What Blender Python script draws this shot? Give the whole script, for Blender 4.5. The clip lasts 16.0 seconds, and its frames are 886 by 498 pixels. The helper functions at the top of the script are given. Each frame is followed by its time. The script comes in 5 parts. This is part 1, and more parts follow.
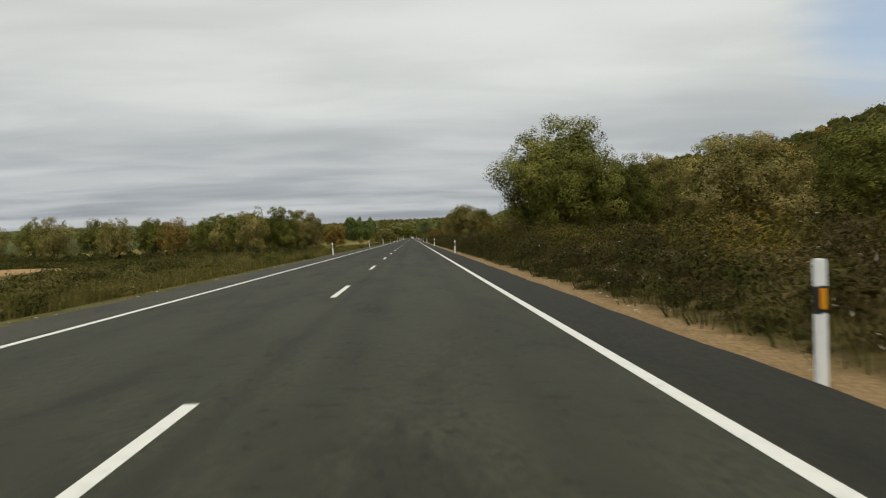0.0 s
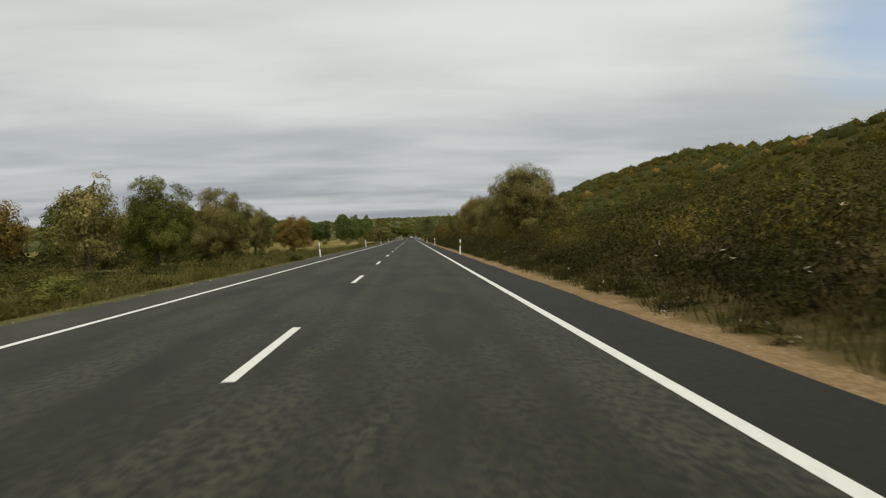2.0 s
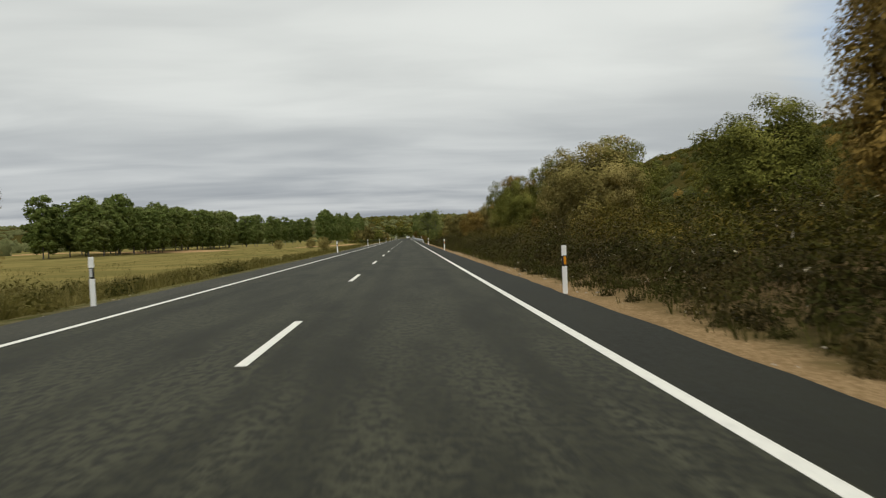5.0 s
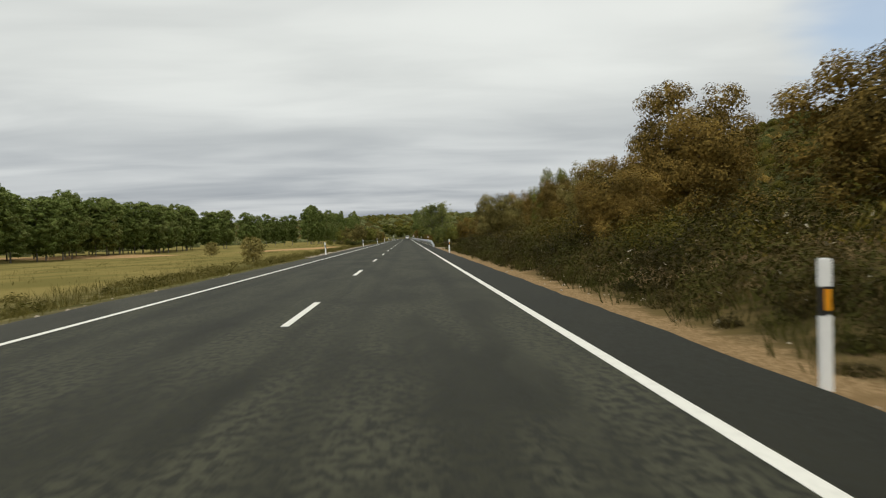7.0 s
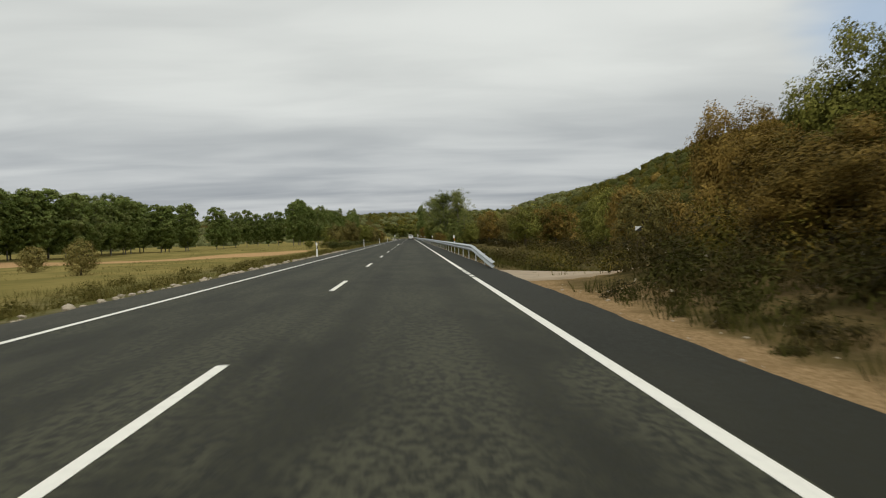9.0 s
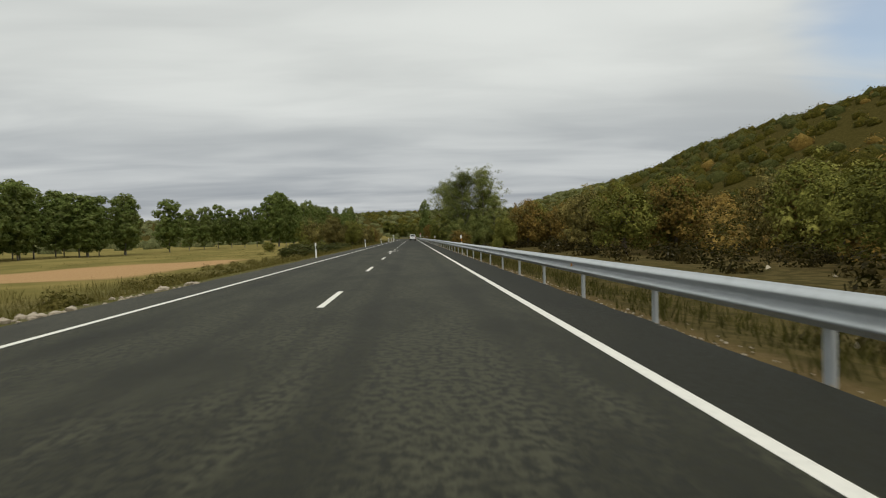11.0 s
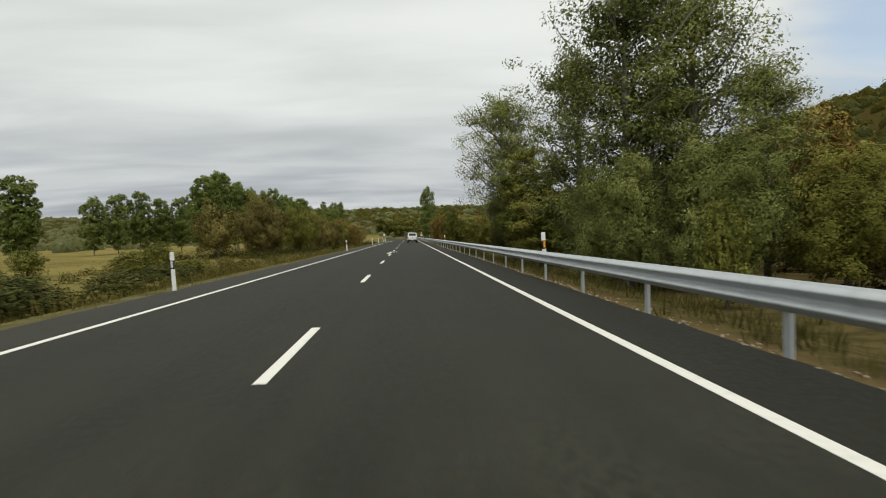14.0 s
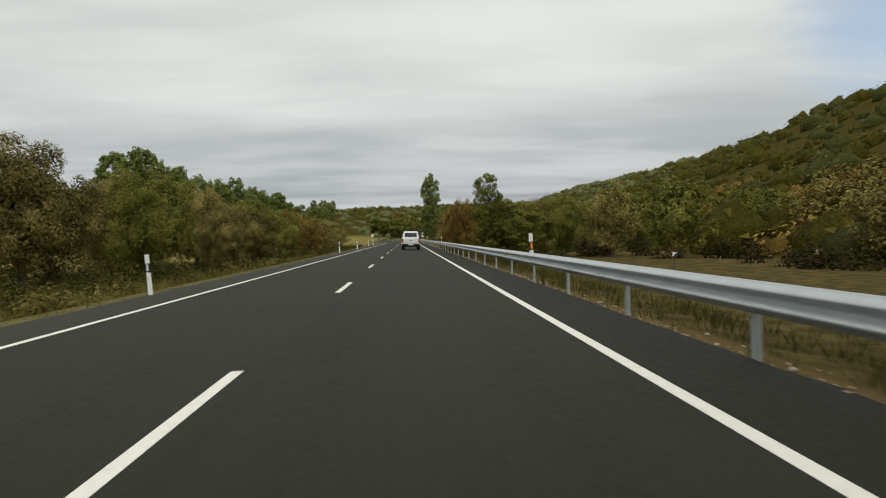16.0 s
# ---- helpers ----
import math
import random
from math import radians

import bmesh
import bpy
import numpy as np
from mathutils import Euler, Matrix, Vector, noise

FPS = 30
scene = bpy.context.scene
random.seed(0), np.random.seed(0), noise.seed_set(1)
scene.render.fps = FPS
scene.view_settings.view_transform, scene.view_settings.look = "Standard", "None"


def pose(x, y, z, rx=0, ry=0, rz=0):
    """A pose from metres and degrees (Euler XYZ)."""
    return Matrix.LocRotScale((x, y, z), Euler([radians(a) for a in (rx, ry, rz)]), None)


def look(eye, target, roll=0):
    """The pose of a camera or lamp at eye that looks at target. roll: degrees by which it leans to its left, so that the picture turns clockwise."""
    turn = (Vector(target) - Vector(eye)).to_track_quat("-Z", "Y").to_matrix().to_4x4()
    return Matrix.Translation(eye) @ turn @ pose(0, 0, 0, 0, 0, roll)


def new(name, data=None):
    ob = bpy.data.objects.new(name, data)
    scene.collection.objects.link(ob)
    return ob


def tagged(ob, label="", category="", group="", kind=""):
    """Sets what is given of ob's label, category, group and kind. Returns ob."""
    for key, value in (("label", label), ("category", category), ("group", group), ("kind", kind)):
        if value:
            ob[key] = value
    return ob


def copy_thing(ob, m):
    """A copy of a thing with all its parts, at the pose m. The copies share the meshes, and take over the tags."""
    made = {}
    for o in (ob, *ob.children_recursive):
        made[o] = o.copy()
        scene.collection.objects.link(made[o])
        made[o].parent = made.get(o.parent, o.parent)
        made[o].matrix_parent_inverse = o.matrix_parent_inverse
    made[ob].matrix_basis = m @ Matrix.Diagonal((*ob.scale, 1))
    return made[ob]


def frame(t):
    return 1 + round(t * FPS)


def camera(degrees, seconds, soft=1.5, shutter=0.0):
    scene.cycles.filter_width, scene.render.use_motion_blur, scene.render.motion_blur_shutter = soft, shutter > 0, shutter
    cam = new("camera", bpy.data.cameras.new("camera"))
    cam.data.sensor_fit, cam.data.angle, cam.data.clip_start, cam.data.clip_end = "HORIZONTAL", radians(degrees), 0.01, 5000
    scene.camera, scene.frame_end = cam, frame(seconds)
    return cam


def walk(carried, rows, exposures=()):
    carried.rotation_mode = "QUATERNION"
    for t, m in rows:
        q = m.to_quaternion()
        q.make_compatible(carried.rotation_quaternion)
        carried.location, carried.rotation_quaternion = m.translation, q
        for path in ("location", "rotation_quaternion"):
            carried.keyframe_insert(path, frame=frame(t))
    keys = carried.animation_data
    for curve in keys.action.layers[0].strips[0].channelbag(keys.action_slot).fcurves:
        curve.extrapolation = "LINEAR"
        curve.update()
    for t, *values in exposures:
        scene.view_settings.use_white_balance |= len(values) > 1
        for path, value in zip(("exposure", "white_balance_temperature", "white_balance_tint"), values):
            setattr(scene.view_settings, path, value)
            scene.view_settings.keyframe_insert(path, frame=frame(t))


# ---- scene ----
CROWN = 0.0246
PATH = [  # seconds, x, y, z, yaw to the right, pitch, lean (degrees)
    (0.0, 1.58, 7.41, 1.134, 2.44, -0.96, -1.38),
    (0.2, 1.51, 13.24, 1.135, 2.63, -1.01, -1.31),
    (0.5, 1.51, 22.31, 1.135, 2.78, -0.85, -1.57),
    (1.0, 1.51, 36.63, 1.136, 2.68, -1.03, -1.35),
    (1.5, 1.54, 51.87, 1.135, 2.68, -0.96, -1.61),
    (2.0, 1.50, 65.68, 1.136, 2.53, -1.02, -1.33),
    (2.5, 1.46, 81.02, 1.137, 2.54, -0.94, -1.63),
    (3.0, 1.43, 94.71, 1.137, 2.69, -1.02, -1.39),
    (3.5, 1.44, 109.49, 1.137, 3.09, -0.91, -1.61),
    (3.8, 1.47, 117.86, 1.136, 2.73, -1.00, -1.39),
    (4.0, 1.48, 123.57, 1.136, 2.86, -1.03, -1.48),
    (6.5, 1.62, 197.10, 1.133, 2.70, -1.01, -1.22),
    (7.0, 1.63, 212.06, 1.132, 2.86, -1.03, -1.46),
    (7.5, 1.63, 225.67, 1.132, 2.89, -1.17, -1.13),
    (8.0, 1.70, 240.52, 1.131, 2.89, -0.95, -1.43),
    (8.5, 1.72, 253.67, 1.130, 2.87, -1.19, -1.36),
    (9.0, 1.74, 268.40, 1.130, 2.56, -1.06, -1.51),
    (11.3, 1.48, 330.10, 1.136, 2.46, -1.04, -1.38),
    (11.5, 1.44, 335.58, 1.137, 2.47, -0.96, -1.34),
    (12.0, 1.37, 349.62, 1.139, 2.47, -1.06, -1.40),
    (12.5, 1.28, 362.66, 1.141, 2.42, -1.06, -1.31),
    (13.0, 1.26, 376.50, 1.142, 2.47, -1.03, -1.38),
    (13.5, 1.19, 389.21, 1.143, 2.61, -1.00, -1.24),
    (14.0, 1.21, 403.30, 1.143, 2.71, -1.10, -1.42),
    (14.5, 1.21, 415.80, 1.143, 2.97, -0.99, -1.24),
    (15.0, 1.35, 429.64, 1.139, 3.13, -0.99, -1.57),
    (15.5, 1.42, 442.18, 1.138, 3.10, -1.10, -1.48),
    (16.0, 1.52, 456.15, 1.135, 2.81, -0.99, -1.51),
]


def aim(x, y, z, yaw, pitch, lean):
    a, b = radians(yaw), radians(pitch)
    way = Vector((math.sin(a) * math.cos(b), math.cos(a) * math.cos(b), math.sin(b)))
    return look((x, y, z), Vector((x, y, z)) + way * 10, lean)


cam = camera(63.4, 16.0, soft=1.1, shutter=0.09)
walk(cam, [(r[0], aim(*r[1:])) for r in PATH], exposures=[(0.0, -0.06), (0.5, -0.05), (1.0, 0.10), (1.4, 0.05), (2.0, -0.06), (4.2, -0.05), (6.4, 0.08), (7.6, 0.08), (9.0, -0.04), (13.2, -0.06), (13.9, 0.08), (14.5, 0.26), (15.4, 0.24), (16.0, 0.02)])


# ---------------------------------------------------------------- node helpers
def tree_of(owner):
    owner.use_nodes = True
    nt = owner.node_tree
    nt.nodes.clear()
    return nt


def nd(nt, kind, **values):
    n = nt.nodes.new("ShaderNode" + kind)
    for key, value in values.items():
        if key == "operation":
            n.operation = value
        elif key == "sky_type":
            n.sky_type = value
        elif key == "sun_disc":
            n.sun_disc = value
        else:
            n.inputs[key].default_value = value
    return n


def mth(nt, op, a, b=0.0, clamp=False):
    n = nt.nodes.new("ShaderNodeMath")
    n.operation, n.use_clamp = op, clamp
    for i, v in enumerate((a, b)):
        if isinstance(v, (int, float)):
            n.inputs[i].default_value = v
        else:
            nt.links.new(v, n.inputs[i])
    return n.outputs[0]


def ramp(nt, fac, lo, hi, out_lo=0.0, out_hi=1.0):
    n = nt.nodes.new("ShaderNodeMapRange")
    n.interpolation_type = "SMOOTHSTEP"
    nt.links.new(fac, n.inputs[0])
    for i, v in enumerate((lo, hi, out_lo, out_hi)):
        n.inputs[i + 1].default_value = v
    return n.outputs[0]


def mix(nt, fac, a, b, blend="MIX"):
    n = nt.nodes.new("ShaderNodeMix")
    n.data_type, n.blend_type = "RGBA", blend
    for sock, v in ((n.inputs[0], fac), (n.inputs[6], a), (n.inputs[7], b)):
        if isinstance(v, (int, float)):
            sock.default_value = v
        elif isinstance(v, tuple):
            sock.default_value = (*v, 1.0) if len(v) == 3 else v
        else:
            nt.links.new(v, sock)
    return n.outputs[2]


def noise_of(nt, vec, scale, detail=4.0, rough=0.55, dist=0.0):
    n = nd(nt, "TexNoise", Scale=scale, Detail=detail, Roughness=rough, Distortion=dist)
    if vec is not None:
        nt.links.new(vec, n.inputs["Vector"])
    return n.outputs[0]


def scaled(nt, vec, sx, sy, sz):
    n = nt.nodes.new("ShaderNodeVectorMath")
    n.operation = "MULTIPLY"
    nt.links.new(vec, n.inputs[0])
    n.inputs[1].default_value = (sx, sy, sz)
    return n.outputs[0]


# ---------------------------------------------------------------- sky and sun
def build_sky():
    world = bpy.data.worlds.new("overcast_sky")
    scene.world = world
    nt = tree_of(world)
    gen = nd(nt, "TexCoord").outputs["Generated"]
    sep = nd(nt, "SeparateXYZ")
    nt.links.new(gen, sep.inputs[0])
    x, y, z = sep.outputs
    up = mth(nt, "MAXIMUM", z, 0.0)
    flat = mth(nt, "ADD", up, 0.10)
    com = nd(nt, "CombineXYZ")
    nt.links.new(mth(nt, "DIVIDE", x, flat), com.inputs[0])
    nt.links.new(mth(nt, "DIVIDE", y, flat), com.inputs[1])
    sheet = com.outputs[0]
    big = noise_of(nt, scaled(nt, sheet, 0.26, 0.55, 1.0), 1.0, 3.0, 0.45, 0.2)
    fine = noise_of(nt, scaled(nt, sheet, 0.9, 1.9, 1.0), 1.0, 4.0, 0.5, 0.4)
    grain = mth(nt, "ADD", mth(nt, "MULTIPLY", big, 0.72), mth(nt, "MULTIPLY", fine, 0.28))
    bright = ramp(nt, grain, 0.38, 0.62)
    # brighter overhead, darker and bluer in the low bands
    low = ramp(nt, up, 0.02, 0.24)
    dark = mix(nt, low, SKY_LOW_DARK, SKY_HIGH_DARK)
    light = mix(nt, low, SKY_LOW_LIGHT, SKY_HIGH_LIGHT)
    cloud = mix(nt, bright, dark, light)
    # a gap of blue high to the right of the road
    gap = nd(nt, "VectorMath", operation="DISTANCE")
    nt.links.new(gen, gap.inputs[0])
    gap.inputs[1].default_value = SKY_GAP
    hole = ramp(nt, mth(nt, "ADD", gap.outputs["Value"], mth(nt, "MULTIPLY", mth(nt, "SUBTRACT", fine, 0.5), 0.14)), 0.02, 0.13, 0.6, 0.0)
    sky = nd(nt, "TexSky", sky_type="NISHITA", sun_disc=False)
    sky.sun_elevation, sky.sun_rotation = radians(SUN_UP), radians(SUN_ROUND)
    sky_c = mix(nt, 1.0, sky.outputs[0], (0.14, 0.14, 0.14), "MULTIPLY")
    col = mix(nt, hole, cloud, sky_c)
    col = mix(nt, 0.03, col, sky_c)
    # an overcast sky is brightest overhead
    col = mix(nt, 1.0, col, mix(nt, ramp(nt, up, 0.36, 0.95), (1.0, 1.0, 1.0), (1.85, 1.85, 1.82)), "MULTIPLY")
    bg = nd(nt, "Background", Strength=SKY_STRENGTH)
    nt.links.new(col, bg.inputs[0])
    out = nd(nt, "OutputWorld")
    nt.links.new(bg.outputs[0], out.inputs[0])


SUN_UP, SUN_ROUND = 56.0, -178.0
SKY_STRENGTH = 1.0
SKY_LOW_DARK, SKY_LOW_LIGHT = (0.30, 0.325, 0.36), (0.56, 0.58, 0.59)
SKY_HIGH_DARK, SKY_HIGH_LIGHT = (0.58, 0.60, 0.58), (0.78, 0.80, 0.76)
SKY_GAP = (0.55, 0.795, 0.245)
build_sky()
lamp = bpy.data.lights.new("sun", "SUN")
lamp.energy, lamp.angle, lamp.color = 0.85, radians(30), (1.0, 0.94, 0.84)
sun = new("sun", lamp)
a, b = radians(SUN_UP), radians(SUN_ROUND)
sun.matrix_world = look((math.sin(b) * math.cos(a) * 100, math.cos(b) * math.cos(a) * 100, math.sin(a) * 100), (0, 0, 0))


# ---------------------------------------------------------------- materials
def surface(name, rough=0.8, metal=0.0, spec=0.3):
    m = bpy.data.materials.new(name)
    nt = tree_of(m)
    bs = nd(nt, "BsdfPrincipled", Roughness=rough, Metallic=metal)
    bs.inputs["Specular IOR Level"].default_value = spec
    out = nd(nt, "OutputMaterial")
    nt.links.new(bs.outputs[0], out.inputs[0])
    return m, nt, bs


def bump(nt, bs, height, strength=0.3, distance=0.02):
    n = nd(nt, "Bump", Strength=strength, Distance=distance)
    nt.links.new(height, n.inputs["Height"])
    nt.links.new(n.outputs[0], bs.inputs["Normal"])


def coords(nt):
    return nd(nt, "TexCoord").outputs["Object"]


def plain(name, colour, rough=0.6, metal=0.0, grime=0.25, scale=6.0, spec=0.4):
    """A paint, metal or plastic with uneven tone and a little dirt."""
    m, nt, bs = surface(name, rough, metal, spec)
    vec = coords(nt)
    f = noise_of(nt, vec, scale, 5.0, 0.6)
    g = noise_of(nt, vec, scale * 9, 3.0, 0.6)
    dirt = tuple(c * 0.55 + d for c, d in zip(colour, (0.012, 0.009, 0.005)))
    col = mix(nt, mth(nt, "MULTIPLY", ramp(nt, f, 0.45, 0.75), grime), colour, dirt)
    col = mix(nt, mth(nt, "MULTIPLY", g, 0.12), col, dirt)
    nt.links.new(col, bs.inputs["Base Color"])
    nt.links.new(ramp(nt, g, 0.2, 0.8, rough * 0.85, min(1.0, rough * 1.15)), bs.inputs["Roughness"])
    bump(nt, bs, g, 0.12, 0.004)
    return m


SHADED_INNER = {}


def shaded_inner_leafage(name, tones):
    """The thick of a crown or bush: leaves and twigs too fine to tell apart, in leaf tones darkened to paint the shade
    inside.
    """
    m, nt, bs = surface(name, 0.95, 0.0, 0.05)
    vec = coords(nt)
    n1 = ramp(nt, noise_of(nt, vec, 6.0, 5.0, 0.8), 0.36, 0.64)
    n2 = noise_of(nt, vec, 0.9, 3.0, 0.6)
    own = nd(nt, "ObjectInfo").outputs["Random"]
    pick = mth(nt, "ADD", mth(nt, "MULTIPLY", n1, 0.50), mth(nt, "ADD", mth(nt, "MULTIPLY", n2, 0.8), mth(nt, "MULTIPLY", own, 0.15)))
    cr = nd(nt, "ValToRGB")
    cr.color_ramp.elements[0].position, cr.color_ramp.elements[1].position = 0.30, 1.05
    # lowest tone cut, brightest left out: inner shade put into the colour
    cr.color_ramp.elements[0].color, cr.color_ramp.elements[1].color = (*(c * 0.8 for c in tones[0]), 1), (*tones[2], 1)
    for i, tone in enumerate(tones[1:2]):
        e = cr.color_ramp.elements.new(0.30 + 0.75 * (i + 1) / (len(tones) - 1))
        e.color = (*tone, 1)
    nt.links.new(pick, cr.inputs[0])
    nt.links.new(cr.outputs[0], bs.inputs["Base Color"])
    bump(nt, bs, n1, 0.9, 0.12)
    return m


def leafage(name, tones, spot=None, through_light=0.25, rough=0.6):
    """Leaves: tones picked leaf by leaf and clump by clump."""
    m, nt, bs = surface(name, rough + 0.15, 0.0, 0.06)
    vec = coords(nt)
    geo = nd(nt, "NewGeometry")
    isl = geo.outputs["Random Per Island"]
    own = nd(nt, "ObjectInfo").outputs["Random"]
    patch = noise_of(nt, vec, 0.9, 4.0, 0.65)
    wide = noise_of(nt, vec, 0.07, 2.0, 0.5)
    clump = ramp(nt, noise_of(nt, vec, 0.32, 2.0, 0.5), 0.34, 0.66)
    lumps = mth(nt, "ADD", mth(nt, "ADD", mth(nt, "MULTIPLY", ramp(nt, patch, 0.32, 0.68), 0.22), mth(nt, "MULTIPLY", clump, 0.26)), mth(nt, "MULTIPLY", wide, 0.26))
    pick = mth(nt, "ADD", mth(nt, "MULTIPLY", isl, 0.34), mth(nt, "ADD", lumps, mth(nt, "MULTIPLY", own, 0.20)))
    cr = nd(nt, "ValToRGB")
    cr.color_ramp.elements[0].position, cr.color_ramp.elements[1].position = 0.24, 1.0
    cr.color_ramp.elements[0].color, cr.color_ramp.elements[1].color = (*tones[0], 1), (*tones[-1], 1)
    for i, tone in enumerate(tones[1:-1]):
        e = cr.color_ramp.elements.new(0.24 + 0.76 * (i + 1) / (len(tones) - 1))
        e.color = (*tone, 1)
    nt.links.new(pick, cr.inputs[0])
    col = cr.outputs[0]
    if spot:
        col = mix(nt, mth(nt, "GREATER_THAN", isl, spot[1]), col, spot[0])
    nt.links.new(col, bs.inputs["Base Color"])
    tr = nd(nt, "BsdfTranslucent")
    nt.links.new(mix(nt, 0.5, col, (0.10, 0.12, 0.02)), tr.inputs[0])
    ms = nd(nt, "MixShader", Fac=through_light)
    nt.links.new(bs.outputs[0], ms.inputs[1])
    nt.links.new(tr.outputs[0], ms.inputs[2])
    for n in nt.nodes:
        if n.bl_idname == "ShaderNodeOutputMaterial":
            nt.links.new(ms.outputs[0], n.inputs[0])
    # darker copy of these leaves, painted shade for the solid cores
    SHADED_INNER[name] = shaded_inner_leafage("inner_" + name, tones)
    return m


def asphalt(name, base, worn, mottle):
    m, nt, bs = surface(name, 0.85, 0.0, 0.24)
    vec = coords(nt)
    sep = nd(nt, "SeparateXYZ")
    nt.links.new(vec, sep.inputs[0])
    u, y = sep.outputs[0], sep.outputs[1]
    stone = noise_of(nt, vec, 90.0, 2.0, 0.7)
    blot = noise_of(nt, scaled(nt, vec, 12.0, 9.5, 1.0), 1.0, 3.0, 0.6, 0.1)
    zone = noise_of(nt, scaled(nt, vec, 0.8, 0.20, 1.0), 1.0, 3.0, 0.6)
    cloud = noise_of(nt, scaled(nt, vec, 0.5, 0.05, 1.0), 1.0, 4.0, 0.6)
    # the binder is worn off in blotches, up to where newer asphalt begins; less so near the edge line
    old = ramp(nt, mth(nt, "ADD", y, mth(nt, "MULTIPLY", cloud, 14.0)), 392.0, 424.0, 1.0, 0.10)
    wheel = mth(nt, "ABSOLUTE", mth(nt, "SUBTRACT", mth(nt, "ABSOLUTE", mth(nt, "SUBTRACT", mth(nt, "ABSOLUTE", u), 1.75)), 0.86))
    inside = ramp(nt, mth(nt, "ADD", wheel, mth(nt, "MULTIPLY", zone, 0.3)), 0.20, 0.50, 0.55, 1.0)
    fac = mth(nt, "MULTIPLY", mth(nt, "MULTIPLY", ramp(nt, blot, 0.40, 0.58), ramp(nt, zone, 0.32, 0.56, 0.3, 1.0)), mth(nt, "MULTIPLY", old, inside))
    col = mix(nt, mth(nt, "MULTIPLY", fac, mottle), base, worn)
    # the first stretch has lost its binder all over, but for small dark spots
    first = ramp(nt, mth(nt, "ADD", y, mth(nt, "MULTIPLY", cloud, 24.0)), 38.0, 74.0, 0.50, 0.0)
    kept = ramp(nt, noise_of(nt, scaled(nt, vec, 4.0, 5.5, 1.0), 1.0, 2.0, 0.5), 0.33, 0.42, 0.15, 1.0)
    col = mix(nt, mth(nt, "MULTIPLY", first, kept), col, tuple(c * 0.85 for c in worn))
    # broad patches where the surface weathered darker or paler
    broad = noise_of(nt, scaled(nt, vec, 0.9, 0.30, 1.0), 1.0, 4.0, 0.65, 0.6)
    col = mix(nt, ramp(nt, broad, 0.50, 0.66, 0.0, 0.45), col, tuple(c * 0.7 for c in base))
    col = mix(nt, mth(nt, "MULTIPLY", ramp(nt, broad, 0.32, 0.46, 0.25, 0.0), old), col, worn)
    # polished wheel tracks and the joint between the lanes
    lane = mth(nt, "ABSOLUTE", mth(nt, "SUBTRACT", mth(nt, "ABSOLUTE", u), 1.75))
    track = ramp(nt, mth(nt, "ABSOLUTE", mth(nt, "SUBTRACT", lane, 0.75)), 0.0, 0.45, 0.30, 0.0)
    col = mix(nt, mth(nt, "MULTIPLY", track, ramp(nt, cloud, 0.35, 0.7)), col, tuple(c * 0.7 for c in base))
    seam = ramp(nt, mth(nt, "ABSOLUTE", mth(nt, "SUBTRACT", mth(nt, "ADD", u, mth(nt, "MULTIPLY", cloud, 0.16)), 0.36)), 0.03, 0.16, 0.30, 0.0)
    col = mix(nt, seam, col, tuple(c * 0.6 for c in base))
    col = mix(nt, mth(nt, "MULTIPLY", ramp(nt, stone, 0.5, 0.8), 0.35), col, tuple(min(1, c * 2.0) for c in worn))
    nt.links.new(col, bs.inputs["Base Color"])
    nt.links.new(ramp(nt, blot, 0.3, 0.7, 0.80, 0.92), bs.inputs["Roughness"])
    bump(nt, bs, stone, 0.4, 0.005)
    return m


